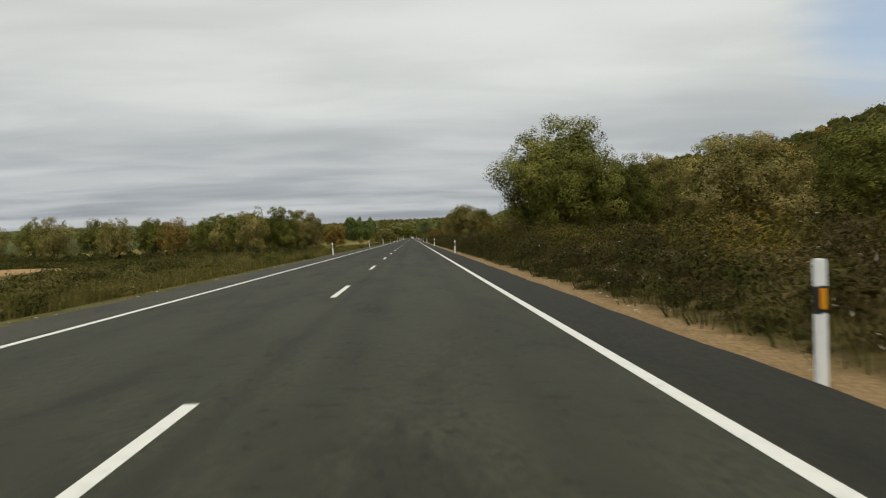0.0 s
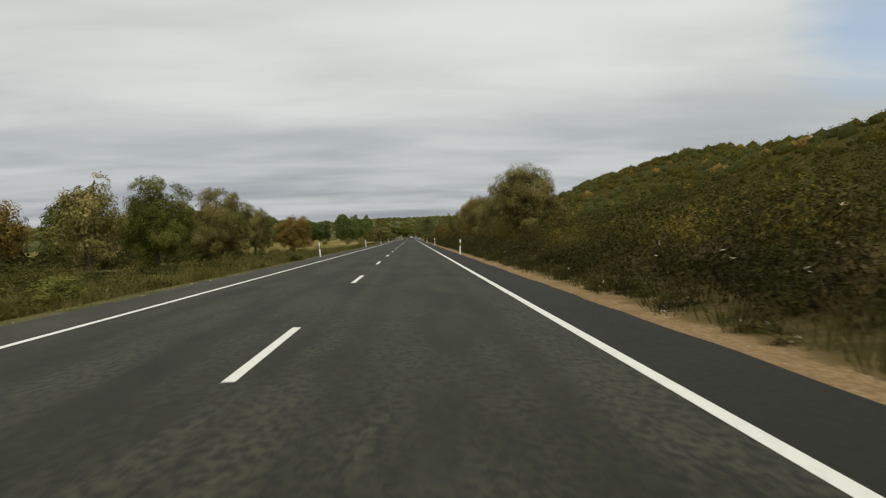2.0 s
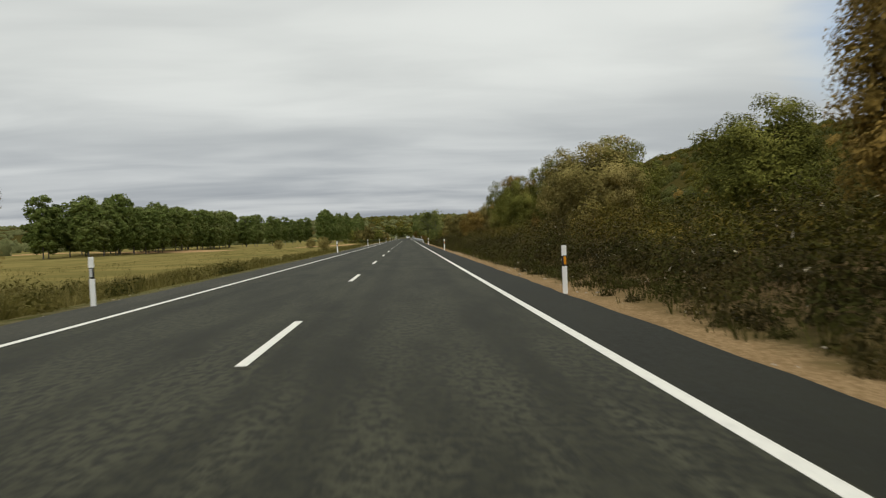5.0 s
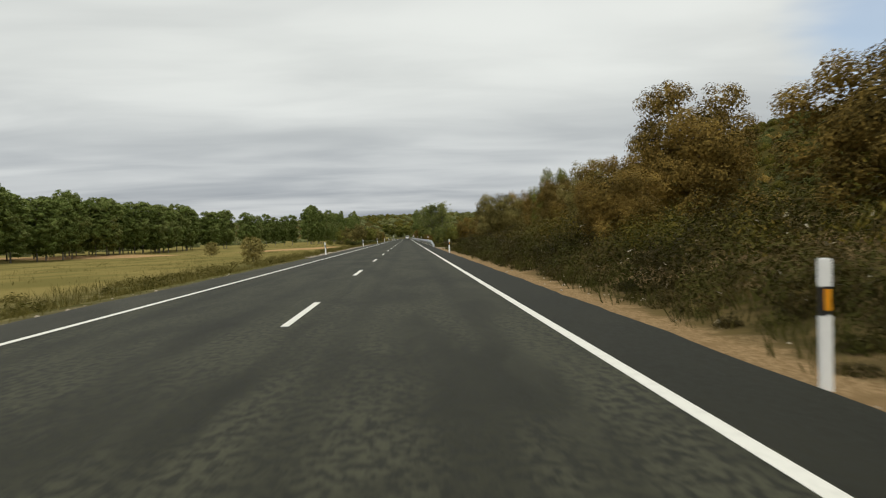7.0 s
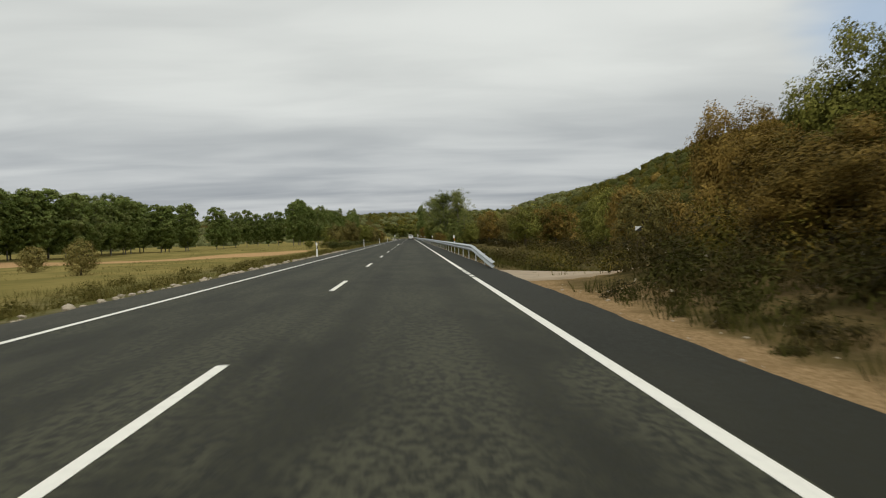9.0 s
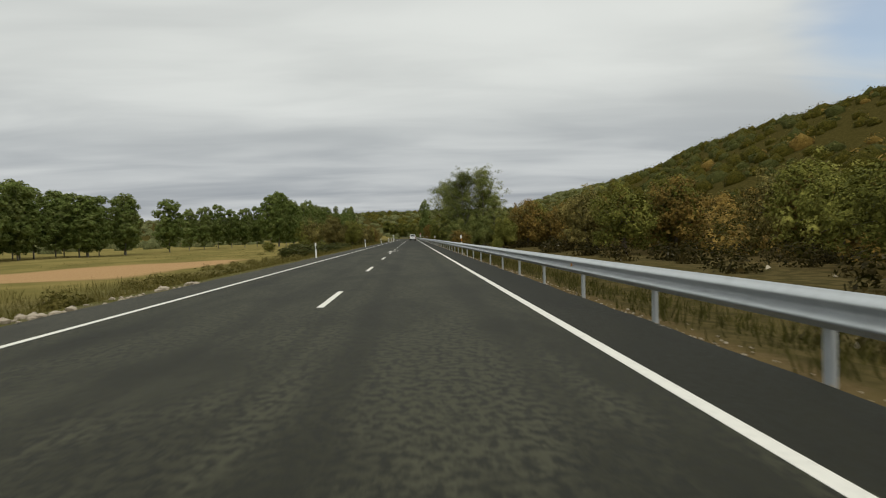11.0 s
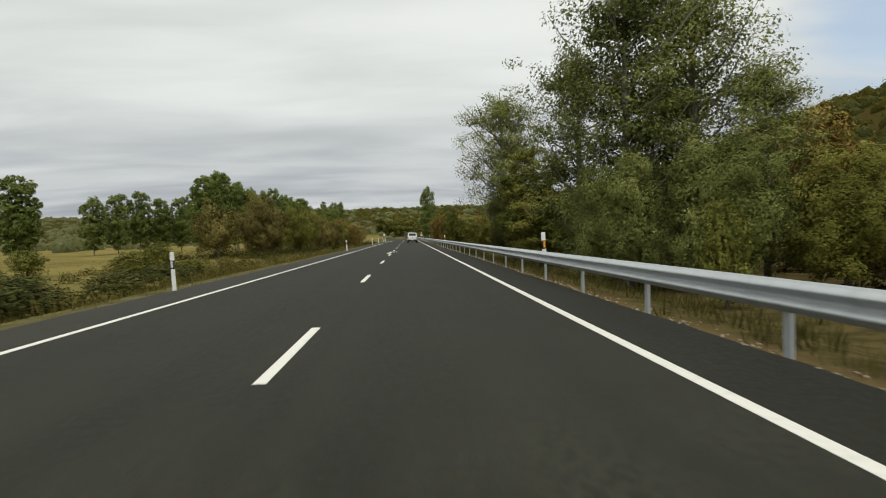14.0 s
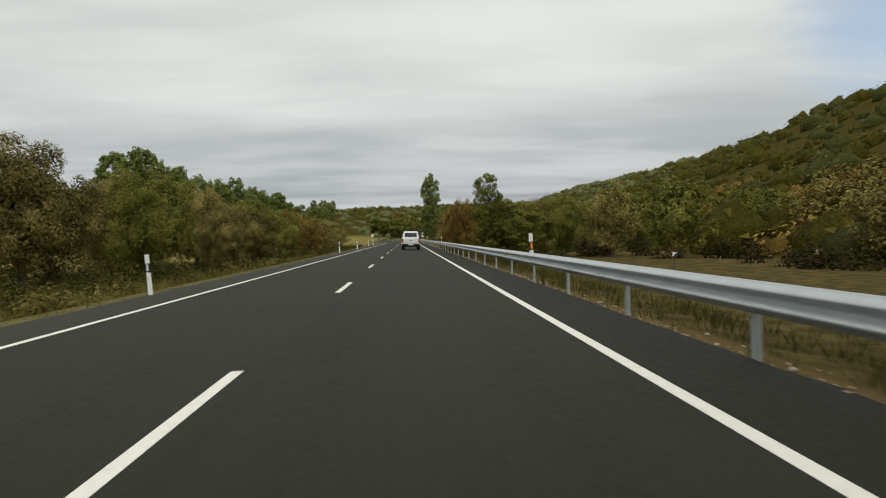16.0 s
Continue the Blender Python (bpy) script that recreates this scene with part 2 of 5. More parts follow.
def ground_stuff():
    """Dry grass, bare ochre earth along the road, a ploughed patch and dark litter under the scrub."""
    m, nt, bs = surface("ground", 1.0, 0.0, 0.0)
    vec = coords(nt)
    sep = nd(nt, "SeparateXYZ")
    nt.links.new(vec, sep.inputs[0])
    x, y, z = sep.outputs
    n1 = noise_of(nt, vec, 0.12, 5.0, 0.6)
    n2 = noise_of(nt, vec, 1.3, 5.0, 0.65)
    n3 = noise_of(nt, vec, 14.0, 4.0, 0.7)
    grass = mix(nt, ramp(nt, n2, 0.35, 0.68), (0.070, 0.068, 0.024), (0.19, 0.155, 0.068))
    grass = mix(nt, ramp(nt, n1, 0.4, 0.66), grass, (0.115, 0.108, 0.038))
    earth = mix(nt, ramp(nt, n3, 0.3, 0.72), (0.185, 0.118, 0.056), (0.36, 0.248, 0.132))
    earth = mix(nt, ramp(nt, n2, 0.48, 0.72), earth, (0.22, 0.145, 0.072))
    litter = mix(nt, ramp(nt, n2, 0.35, 0.65), (0.055, 0.046, 0.018), (0.120, 0.088, 0.036))
    edge = mth(nt, "MULTIPLY", mth(nt, "SUBTRACT", n2, 0.5), 1.6)
    wob = mth(nt, "ADD", x, edge)
    # right side: earth strip, then litter under scrub; past the side track, grass behind the guard rail
    right_strip = ramp(nt, wob, 5.2, 5.8, 1.0, 0.0)
    before = ramp(nt, y, 291.0, 296.0, 1.0, 0.0)
    scrub = mix(nt, right_strip, mix(nt, ramp(nt, n1, 0.46, 0.58, 0.0, 0.55), litter, earth), earth)
    behind = mix(nt, ramp(nt, wob, 4.9, 5.3, 0.6, 0.0), mix(nt, 0.5, mix(nt, ramp(nt, n2, 0.35, 0.65), (0.050, 0.046, 0.018), (0.098, 0.080, 0.034)), litter), mix(nt, 0.5, earth, litter))
    behind = mix(nt, ramp(nt, wob, 17.0, 24.0), behind, litter)
    right = mix(nt, before, behind, scrub)
    # left side: gravelly edge, grass, fields
    left = mix(nt, ramp(nt, wob, -5.6, -5.1, 0.0, 0.45), grass, (0.13, 0.115, 0.085))
    meadow = mix(nt, ramp(nt, n1, 0.38, 0.6), (0.25, 0.198, 0.070), (0.165, 0.140, 0.046))
    meadow = mix(nt, mth(nt, "MULTIPLY", n3, 0.4), meadow, (0.13, 0.112, 0.040))
    open_field = mth(nt, "MULTIPLY", ramp(nt, wob, -15.0, -11.0, 1.0, 0.0), ramp(nt, y, 170.0, 200.0))
    left = mix(nt, open_field, left, meadow)
    plough = mix(nt, ramp(nt, n3, 0.3, 0.7), (0.34, 0.205, 0.095), (0.44, 0.285, 0.148))
    f1 = mth(nt, "MULTIPLY", ramp(nt, mth(nt, "ADD", wob, mth(nt, "MULTIPLY", n1, 4.0)), -29.0, -25.0, 1.0, 0.0), ramp(nt, y, 58.0, 62.0))
    f1 = mth(nt, "MULTIPLY", f1, ramp(nt, mth(nt, "ADD", y, edge), 86.0, 90.0, 1.0, 0.0))
    f2 = mth(nt, "MULTIPLY", ramp(nt, mth(nt, "ADD", wob, mth(nt, "MULTIPLY", n1, 4.0)), -14.5, -12.5, 1.0, 0.0), ramp(nt, mth(nt, "ADD", mth(nt, "ADD", y, edge), mth(nt, "MULTIPLY", x, 0.12)), 362.0, 365.0))
    f2 = mth(nt, "MULTIPLY", f2, ramp(nt, mth(nt, "ADD", y, edge), 396.0, 403.0, 1.0, 0.0))
    left = mix(nt, mth(nt, "MAXIMUM", f1, f2), left, plough)
    col = mix(nt, ramp(nt, x, -1.0, 1.0), left, right)
    # the hill: dry grass and red earth between the bushes
    hill = mix(nt, ramp(nt, n2, 0.4, 0.65), (0.044, 0.038, 0.011), (0.078, 0.062, 0.019))
    hill = mix(nt, ramp(nt, n1, 0.72, 0.76, 0.0, 0.5), hill, (0.24, 0.13, 0.06))
    col = mix(nt, ramp(nt, z, 1.5, 4.0), col, hill)
    nt.links.new(col, bs.inputs["Base Color"])
    bump(nt, bs, mth(nt, "ADD", n3, mth(nt, "MULTIPLY", n2, 0.8)), 0.7, 0.08)
    return m


M_ASPHALT = asphalt("worn_asphalt", (0.0112, 0.0114, 0.0060), (0.052, 0.0515, 0.0310), 0.95)
M_SHOULDER_LEFT = asphalt("gravelly_shoulder_asphalt", (0.020, 0.0195, 0.0125), (0.066, 0.063, 0.044), 0.7)
M_SHOULDER = asphalt("shoulder_asphalt", (0.0112, 0.0115, 0.0062), (0.025, 0.024, 0.014), 0.4)
M_GROUND = ground_stuff()
M_TRACK = plain("packed_earth", (0.34, 0.27, 0.19), 0.95, 0.0, 0.5, 2.0, 0.1)
M_LINE = plain("road_paint", (0.72, 0.70, 0.63), 0.65, 0.0, 0.35, 9.0)
M_POST = plain("white_plastic", (0.86, 0.86, 0.84), 0.45, 0.0, 0.15, 5.0)
M_BLACK = plain("black_plastic", (0.025, 0.025, 0.025), 0.5, 0.0, 0.2, 5.0)
M_AMBER = plain("amber_reflector", (0.80, 0.33, 0.02), 0.25, 0.0, 0.1, 8.0)
M_GREY_REFLECTOR = plain("white_reflector", (0.62, 0.63, 0.64), 0.25, 0.0, 0.1, 8.0)
M_STEEL = plain("galvanised_steel", (0.45, 0.475, 0.485), 0.5, 0.3, 0.3, 3.0)
M_STONE = plain("pale_stone", (0.38, 0.32, 0.24), 0.9, 0.0, 0.4, 7.0)
M_BARK = plain("bark", (0.11, 0.09, 0.07), 0.95, 0.0, 0.5, 4.0, 0.1)
M_PALE_BARK = plain("pale_bark", (0.20, 0.185, 0.155), 0.9, 0.0, 0.45, 3.0, 0.1)


L_OAK = leafage("oak_leaves", [(0.0353, 0.0379, 0.0074), (0.1082, 0.1119, 0.0214), (0.2016, 0.1978, 0.0422), (0.3193, 0.2925, 0.0733)], None, 0.06)
L_OLIVE = leafage("olive_oak_leaves", [(0.046, 0.0392, 0.0113), (0.1456, 0.1224, 0.0353), (0.2692, 0.2206, 0.0707), (0.4202, 0.3375, 0.1223)], None, 0.06)
L_RUST = leafage("rusty_oak_leaves", [(0.0470, 0.0345, 0.009), (0.1490, 0.1015, 0.0252), (0.2530, 0.1650, 0.0396), (0.361, 0.2350, 0.0612)], None, 0.06)
L_POPLAR = leafage("poplar_leaves", [(0.0337, 0.0412, 0.0106), (0.1152, 0.1337, 0.0350), (0.2200, 0.237, 0.0670), (0.3666, 0.360, 0.1240)], None, 0.14, 0.5)
L_STAND = leafage("plantation_leaves", [(0.0644, 0.0885, 0.0200), (0.1351, 0.1742, 0.0430), (0.1993, 0.2372, 0.0697), (0.2768, 0.2962, 0.1128)], None, 0.32, 0.6)
L_LIME = leafage("young_poplar_leaves", [(0.0301, 0.0366, 0.0066), (0.1123, 0.1238, 0.0238), (0.2236, 0.2182, 0.0483), (0.357, 0.3141, 0.0854)], None, 0.18)
L_SCRUB = leafage("scrub_leaves", [(0.0067, 0.0053, 0.0014), (0.0236, 0.0185, 0.0047), (0.049, 0.0361, 0.0098), (0.0861, 0.0586, 0.017)], ((0.46, 0.40, 0.30), 0.994), 0.12)
L_HILL = leafage("hill_leaves", [(0.0077, 0.0084, 0.0014), (0.0441, 0.0441, 0.0069), (0.11, 0.092, 0.015), (0.1979, 0.1338, 0.0227)], None, 0.12)
L_SLOPE = leafage("slope_leaves", [(0.0129, 0.0129, 0.0022), (0.0414, 0.0391, 0.007), (0.0794, 0.0693, 0.0137), (0.1275, 0.0997, 0.0222)], None, 0.10)
L_GREEN = leafage("dark_hill_leaves", [(0.018, 0.022, 0.005), (0.050, 0.056, 0.014), (0.088, 0.090, 0.025), (0.135, 0.128, 0.040)], None, 0.10)
# far leaves carry painted haze: tones lifted and bluer than the near ones
L_FAR_HAZE = leafage("hazed_far_leaves", [(0.068, 0.0806, 0.0304), (0.1156, 0.1271, 0.0494), (0.1632, 0.1612, 0.0665), (0.2125, 0.1829, 0.0855)], None, 0.1)
L_GRASS = leafage("dry_grass", [(0.0488, 0.043, 0.0101), (0.0947, 0.0803, 0.0195), (0.1578, 0.1291, 0.0403), (0.2296, 0.1901, 0.0705)], None, 0.2, 0.8)
L_BRUSH = leafage("brush_leaves", [(0.0105, 0.0112, 0.0025), (0.0349, 0.0343, 0.0077), (0.0698, 0.0643, 0.0165), (0.114, 0.0983, 0.0293)], None, 0.15, 0.8)
M_WHITE_CAR = plain("white_car_paint", (0.78, 0.78, 0.77), 0.25, 0.0, 0.12, 2.0, 0.5)
M_RUBBER = plain("rubber", (0.02, 0.02, 0.02), 0.85, 0.0, 0.3, 8.0, 0.2)
M_GLASS = plain("dark_glass", (0.03, 0.035, 0.04), 0.06, 0.0, 0.05, 2.0, 0.6)
M_TAIL = plain("red_lens", (0.26, 0.02, 0.015), 0.2, 0.0, 0.1, 8.0, 0.5)
M_SIGN_RED = plain("red_sign_film", (0.55, 0.03, 0.03), 0.4, 0.0, 0.1, 5.0)
M_SIGN_WHITE = plain("white_sign_film", (0.80, 0.80, 0.78), 0.4, 0.0, 0.1, 5.0)


# ---------------------------------------------------------------- geometry helpers
def mesh_from(name, verts, quads=None, tris=None, mat=None, smooth=False, inner=None):
    """A mesh from numpy arrays of corners and of four- and three-cornered faces."""
    me = bpy.data.meshes.new(name)
    verts = np.asarray(verts, dtype=np.float32)
    loops, totals = [], []
    slots = []
    for slot, arr in enumerate((quads, tris)):
        if arr is not None and len(arr):
            arr = np.asarray(arr, dtype=np.int32)
            loops.append(arr.ravel())
            totals.append(np.full(len(arr), arr.shape[1], dtype=np.int32))
            slots.append(np.full(len(arr), slot, dtype=np.int32))
    loops, totals, slots = np.concatenate(loops), np.concatenate(totals), np.concatenate(slots)
    me.vertices.add(len(verts))
    me.vertices.foreach_set("co", verts.ravel())
    me.loops.add(len(loops))
    me.loops.foreach_set("vertex_index", loops)
    me.polygons.add(len(totals))
    me.polygons.foreach_set("loop_start", np.concatenate(([0], np.cumsum(totals)[:-1])).astype(np.int32))
    me.polygons.foreach_set("loop_total", totals)
    me.polygons.foreach_set("use_smooth", np.full(len(totals), smooth, dtype=bool))
    me.update(calc_edges=True)
    if mat:
        me.materials.append(mat)
    if inner:
        me.materials.append(inner)
        me.polygons.foreach_set("material_index", slots)
        me.polygons.foreach_set("use_smooth", slots == 1)
    return me


def part(name, shape, mat=None, parent=None, label=""):
    """Link a bmesh or a mesh as one object, under a thing or a part."""
    if isinstance(shape, bmesh.types.BMesh):
        me = bpy.data.meshes.new(name)
        shape.to_mesh(me)
        shape.free()
        if mat:
            me.materials.append(mat)
        shape = me
    ob = new(name, shape)
    if parent:
        ob.parent = parent
    if label:
        ob["label"] = label
    return ob


def empty(name, m=None, **tags):
    ob = new(name)
    ob.empty_display_size = 0.2
    if m is not None:
        ob.matrix_basis = m
    return tagged(ob, **tags)


def box(bm, size, at=(0, 0, 0), bevel=0.0, turn=(0, 0, 0)):
    m = pose(*at, *turn) @ Matrix.Diagonal((*size, 1))
    r = bmesh.ops.create_cube(bm, size=1.0, matrix=m)
    if bevel:
        edges = list({e for v in r["verts"] for e in v.link_edges})
        bmesh.ops.bevel(bm, geom=edges, offset=bevel, segments=2, affect="EDGES", clamp_overlap=True)
    return bm


def boxed(size, at=(0, 0, 0), bevel=0.0, turn=(0, 0, 0)):
    return box(bmesh.new(), size, at, bevel, turn)


def rod(bm, a, b, r, r2=None, seg=10):
    a, b = Vector(a), Vector(b)
    d = b - a
    m = Matrix.Translation((a + b) / 2) @ d.to_track_quat("Z", "Y").to_matrix().to_4x4()
    bmesh.ops.create_cone(bm, cap_ends=True, segments=seg, radius1=r, radius2=r if r2 is None else r2, depth=d.length, matrix=m)
    return bm


def sweep(profile, stations, closed=False):
    """Quads along stations: each gives (x, y, z) for every point of the profile."""
    k, n = len(profile), len(stations)
    v = np.array([[(sx + px, sy, sz + pz) for px, pz in profile] for sx, sy, sz in stations]).reshape(-1, 3)
    q = []
    for i in range(n - 1):
        for j in range(k if closed else k - 1):
            a, b = i * k + j, i * k + (j + 1) % k
            q.append((a, b, b + k, a + k))
    return v, np.array(q)


def smooth01(t):
    t = np.clip(t, 0.0, 1.0)
    return t * t * (3 - 2 * t)


# ---------------------------------------------------------------- the lie of the land
BEND = 610.0


def centre(y):
    """The road's middle line: straight, then a wide bend to the left."""
    d = np.maximum(np.asarray(y, dtype=float) - BEND, 0.0)
    return -d * d / (2 * 1300.0)


def wave(x, y):
    return (np.sin(x * 0.061 + 1.3) * np.cos(y * 0.047 + 0.4) + 0.6 * np.sin(x * 0.13 + y * 0.09) + 0.5 * np.cos(y * 0.021 - x * 0.017 + 2.0))


def land(x, y):
    """Height of the ground."""
    x, y = np.asarray(x, dtype=float), np.asarray(y, dtype=float)
    u = x - centre(y)
    z = -CROWN * np.minimum(np.abs(u), 4.9) - 0.035
    far_on = smooth01((y - 285.0) / 10.0)
    bank = 0.9 * smooth01((u - 5.5) / 4.5) + 0.10 * wave(x * 9, y * 7) * smooth01((u - 6) / 3)
    ditch = -0.75 * smooth01((u - 5.1) / 4.0)
    z = z + np.where(u > 4.9, bank * (1 - far_on) + ditch * far_on, 0.0)
    crest = np.interp(y, (-100, 380, 480, 580, 660, 780, 1600), (0.79, 0.81, 0.92, 1.0, 1.0, 0.91, 0.90))
    hill = 57.0 * crest * smooth01((x - (14.0 + 12.0 * far_on)) / 195.0) * (1 + 0.05 * np.sin(y * 0.011 + 0.6) + 0.03 * np.sin(y * 0.037))
    z = z + np.where(u > 5, hill, 0.0) * smooth01((u - 5) / 20.0)
    fall = -0.75 * smooth01((-u - 5.0) / 5.0) - 0.9 * smooth01((-u - 14.0) / 50.0) + 0.05 * wave(x * 6, y * 5) * smooth01((-u - 6) / 4)
    z = z + np.where(u < -4.9, fall, 0.0)
    z = z + 0.25 * wave(x, y) * smooth01((np.abs(u) - 12) / 25.0)
    ridge = 27.0 * smooth01((y - 820.0) / 330.0) * (1 + 0.08 * np.sin(x * 0.013 + 1.0)) * smooth01((u + 900) / 500 + 0.35)
    return z + np.maximum(ridge - np.maximum(z, 0.0), 0.0)


def road_top(u, y):
    return -CROWN * np.abs(u)


def graded(a, b, first, grow):
    out, step = [a], first
    while out[-1] < b:
        out.append(out[-1] + step)
        step *= grow
    return out


# ---------------------------------------------------------------- ground, road, markings
def build_ground():
    right = graded(5.0, 1600.0, 0.45, 1.075)
    left = [-v for v in graded(5.0, 1600.0, 0.45, 1.075)][::-1]
    xs = np.array(left + [-4.6, -2.4, 0.0, 2.4, 4.6] + right)
    ys = np.array(list(np.arange(-60.0, 640.0, 3.5)) + graded(640.0, 3200.0, 3.0, 1.03))
    gx, gy = np.meshgrid(xs, ys)
    gx = gx + centre(gy)
    v = np.stack([gx, gy, land(gx, gy)], -1).reshape(-1, 3)
    nx, ny = len(xs), len(ys)
    i = (np.arange(ny - 1)[:, None] * nx + np.arange(nx - 1)[None, :]).ravel()
    q = np.stack([i, i + 1, i + nx + 1, i + nx], -1)
    tagged(part("ground", mesh_from("ground", v, q, mat=M_GROUND, smooth=True)),
           "dry grass, ochre earth verge and scrubby hillside", "ground", kind="structure")


ROAD_END = 800.0


def ribbon(u0, u1, y0, y1, lift, step=8.0, thick=0.0, wobble=0.0, across=1):
    """A strip of the road between two distances from its middle line."""
    ys = np.linspace(y0, y1, max(2, int((y1 - y0) / step) + 1))
    us = np.linspace(u0, u1, across + 1)
    cols = []
    for k, u in enumerate(us):
        jig = wobble * (np.sin(ys * 1.7 + k) + np.sin(ys * 0.63 + 2 * k) + 0.7 * np.sin(ys * 4.1)) * (1.0 if k in (0, across) else 0.0)
        if not (abs(u) > 4.5):
            jig = jig * 0
        uu = u + jig
        cols.append(np.stack([centre(ys) + uu, ys, road_top(uu, ys) + lift + np.maximum(ridge_road(ys), 0)], -1))
    rows = [cols[0] - np.array([0, 0, thick])] + cols + [cols[-1] - np.array([0, 0, thick])] if thick else cols
    v = np.stack(rows, 1)
    n, k = v.shape[:2]
    i = (np.arange(n - 1)[:, None] * k + np.arange(k - 1)[None, :]).ravel()
    return v.reshape(-1, 3), np.stack([i, i + 1, i + k + 1, i + k], -1)


def ridge_road(y):
    """Lift of the road where it climbs towards the far ridge."""
    return np.maximum(land(centre(y), y) + 0.035, 0.0)


def build_road():
    # carriageway, two lanes with a crown, then the shoulders
    v, q = ribbon(-3.62, 3.62, -60.0, ROAD_END, 0.0, 3.0, 0.0, 0.0, 8)
    tagged(part("road", mesh_from("road", v, q, mat=M_ASPHALT)), "dark worn asphalt two-lane road", "road", kind="structure")
    v, q = ribbon(3.62, 4.80, -60.0, ROAD_END, -0.001, 0.8, 0.12, 0.022, 3)
    tagged(part("shoulder_right", mesh_from("shoulder_right", v, q, mat=M_SHOULDER)), "smooth dark asphalt shoulder", "road", kind="structure")
    v, q = ribbon(-4.95, -3.62, -60.0, ROAD_END, -0.001, 0.8, 0.12, 0.028, 3)
    tagged(part("shoulder_left", mesh_from("shoulder_left", v, q, mat=M_SHOULDER_LEFT)), "smooth dark asphalt shoulder", "road", kind="structure")


def build_markings():
    spans = ((3.46, 3.595, -60.0, 288.9), (3.46, 3.595, 293.6, 640.0), (-3.54, -3.41, -60.0, 640.0))
    for u0, u1, y0, y1 in spans:
        v, q = ribbon(u0, u1, y0, y1, 0.005, 2.0, 0.004)
        tagged(part("edge_line", mesh_from("edge_line", v, q, mat=M_LINE)), "continuous white painted edge line", "road marking", kind="structure")
    for y in (289.35, 290.75, 292.15):
        v, q = ribbon(3.46, 3.595, y, y + 0.9, 0.005, 0.9, 0.004)
        tagged(part("edge_dash", mesh_from("edge_dash", v, q, mat=M_LINE)), "short white dash where the track joins", "road marking", group="dashes across the track mouth")
    for k in range(-4, 52):
        y = 12.5 * k
        v, q = ribbon(-0.055, 0.055, y - 3.5, y, 0.005, 1.2, 0.004)
        tagged(part("centre_dash", mesh_from("centre_dash", v, q, mat=M_LINE)), "white painted centre line dash", "road marking", group="centre line dashes")


def build_arrow(y0):
    """A long curved arrow that sends traffic back to the right lane, from its tail at y0."""
    n = 16
    corner_l, tip, corner_r = (-0.28, y0 + 4.70), (0.45, y0 + 5.55), (0.16, y0 + 3.50)
    left, right = [], []
    for i in range(n + 1):
        s = i / n
        left.append((-0.31 + 0.18 * s ** 2.2, y0 + s * 4.20))
        right.append((-0.08 + 0.10 * s ** 1.8, y0 + s * 3.86))
    base = [(corner_l[0] + (corner_r[0] - corner_l[0]) * k, corner_l[1] + (corner_r[1] - corner_l[1]) * k) for k in (0.36, 0.66)]
    left[-1], right[-1] = base
    bm = bmesh.new()

    def sheet(points):
        vs = [bm.verts.new((px, py, float(road_top(px, py)) + 0.006)) for px, py in points]
        bm.faces.new(vs)
    for i in range(n):
        sheet((left[i], right[i], right[i + 1], left[i + 1]))
    sheet((corner_r, tip, corner_l, base[0], base[1]))
    bmesh.ops.remove_doubles(bm, verts=bm.verts, dist=0.001)
    bmesh.ops.recalc_face_normals(bm, faces=bm.faces)
    r = bmesh.ops.extrude_face_region(bm, geom=bm.faces[:])
    bmesh.ops.translate(bm, verts=[g for g in r["geom"] if isinstance(g, bmesh.types.BMVert)], vec=(0, 0, -0.005))
    bmesh.ops.recalc_face_normals(bm, faces=bm.faces)
    tagged(part("lane_arrow", bm, M_LINE), "white painted return-to-lane arrow, worn", "road marking", group="lane arrows")


def build_track():
    """The mouth of an earth track on the right."""
    v, q = [], []
    us = np.array([4.78, 5.6, 7.0, 9.0, 11.0, 13.0, 15.0])
    y0 = np.array([287.6, 287.9, 288.4, 288.8, 289.0, 289.3, 289.6])
    y1 = np.array([293.8, 293.2, 292.6, 292.3, 292.2, 292.2, 292.4])
    rows = []
    for u, a, b in zip(us, y0, y1):
        y = np.linspace(a, b, 9)
        hump = 0.02 * np.sin(np.linspace(0, math.pi * 3, 9))
        z = np.maximum(land(np.full(9, u), y) + 0.03, -0.17 - 0.012 * (u - 4.8)) + hump
        if u < 5:
            z = z * 0 + float(road_top(u, 0)) - 0.008
        rows.append(np.stack([np.full(9, u), y, z], -1))
    rows = [np.concatenate([r[:1] - np.array([0, 0.05, 0.6]), r, r[-1:] + np.array([0, 0.05, -0.6])]) for r in rows]
    v = np.stack(rows, 0).reshape(-1, 3)
    n = 11
    i = (np.arange(len(us) - 1)[:, None] * n + np.arange(n - 1)[None, :]).ravel()
    q = np.stack([i, i + n, i + n + 1, i + 1], -1)
    tagged(part("track", mesh_from("track", v, q, mat=M_TRACK, smooth=True)), "pale packed-earth track joining the road", "track", kind="structure")


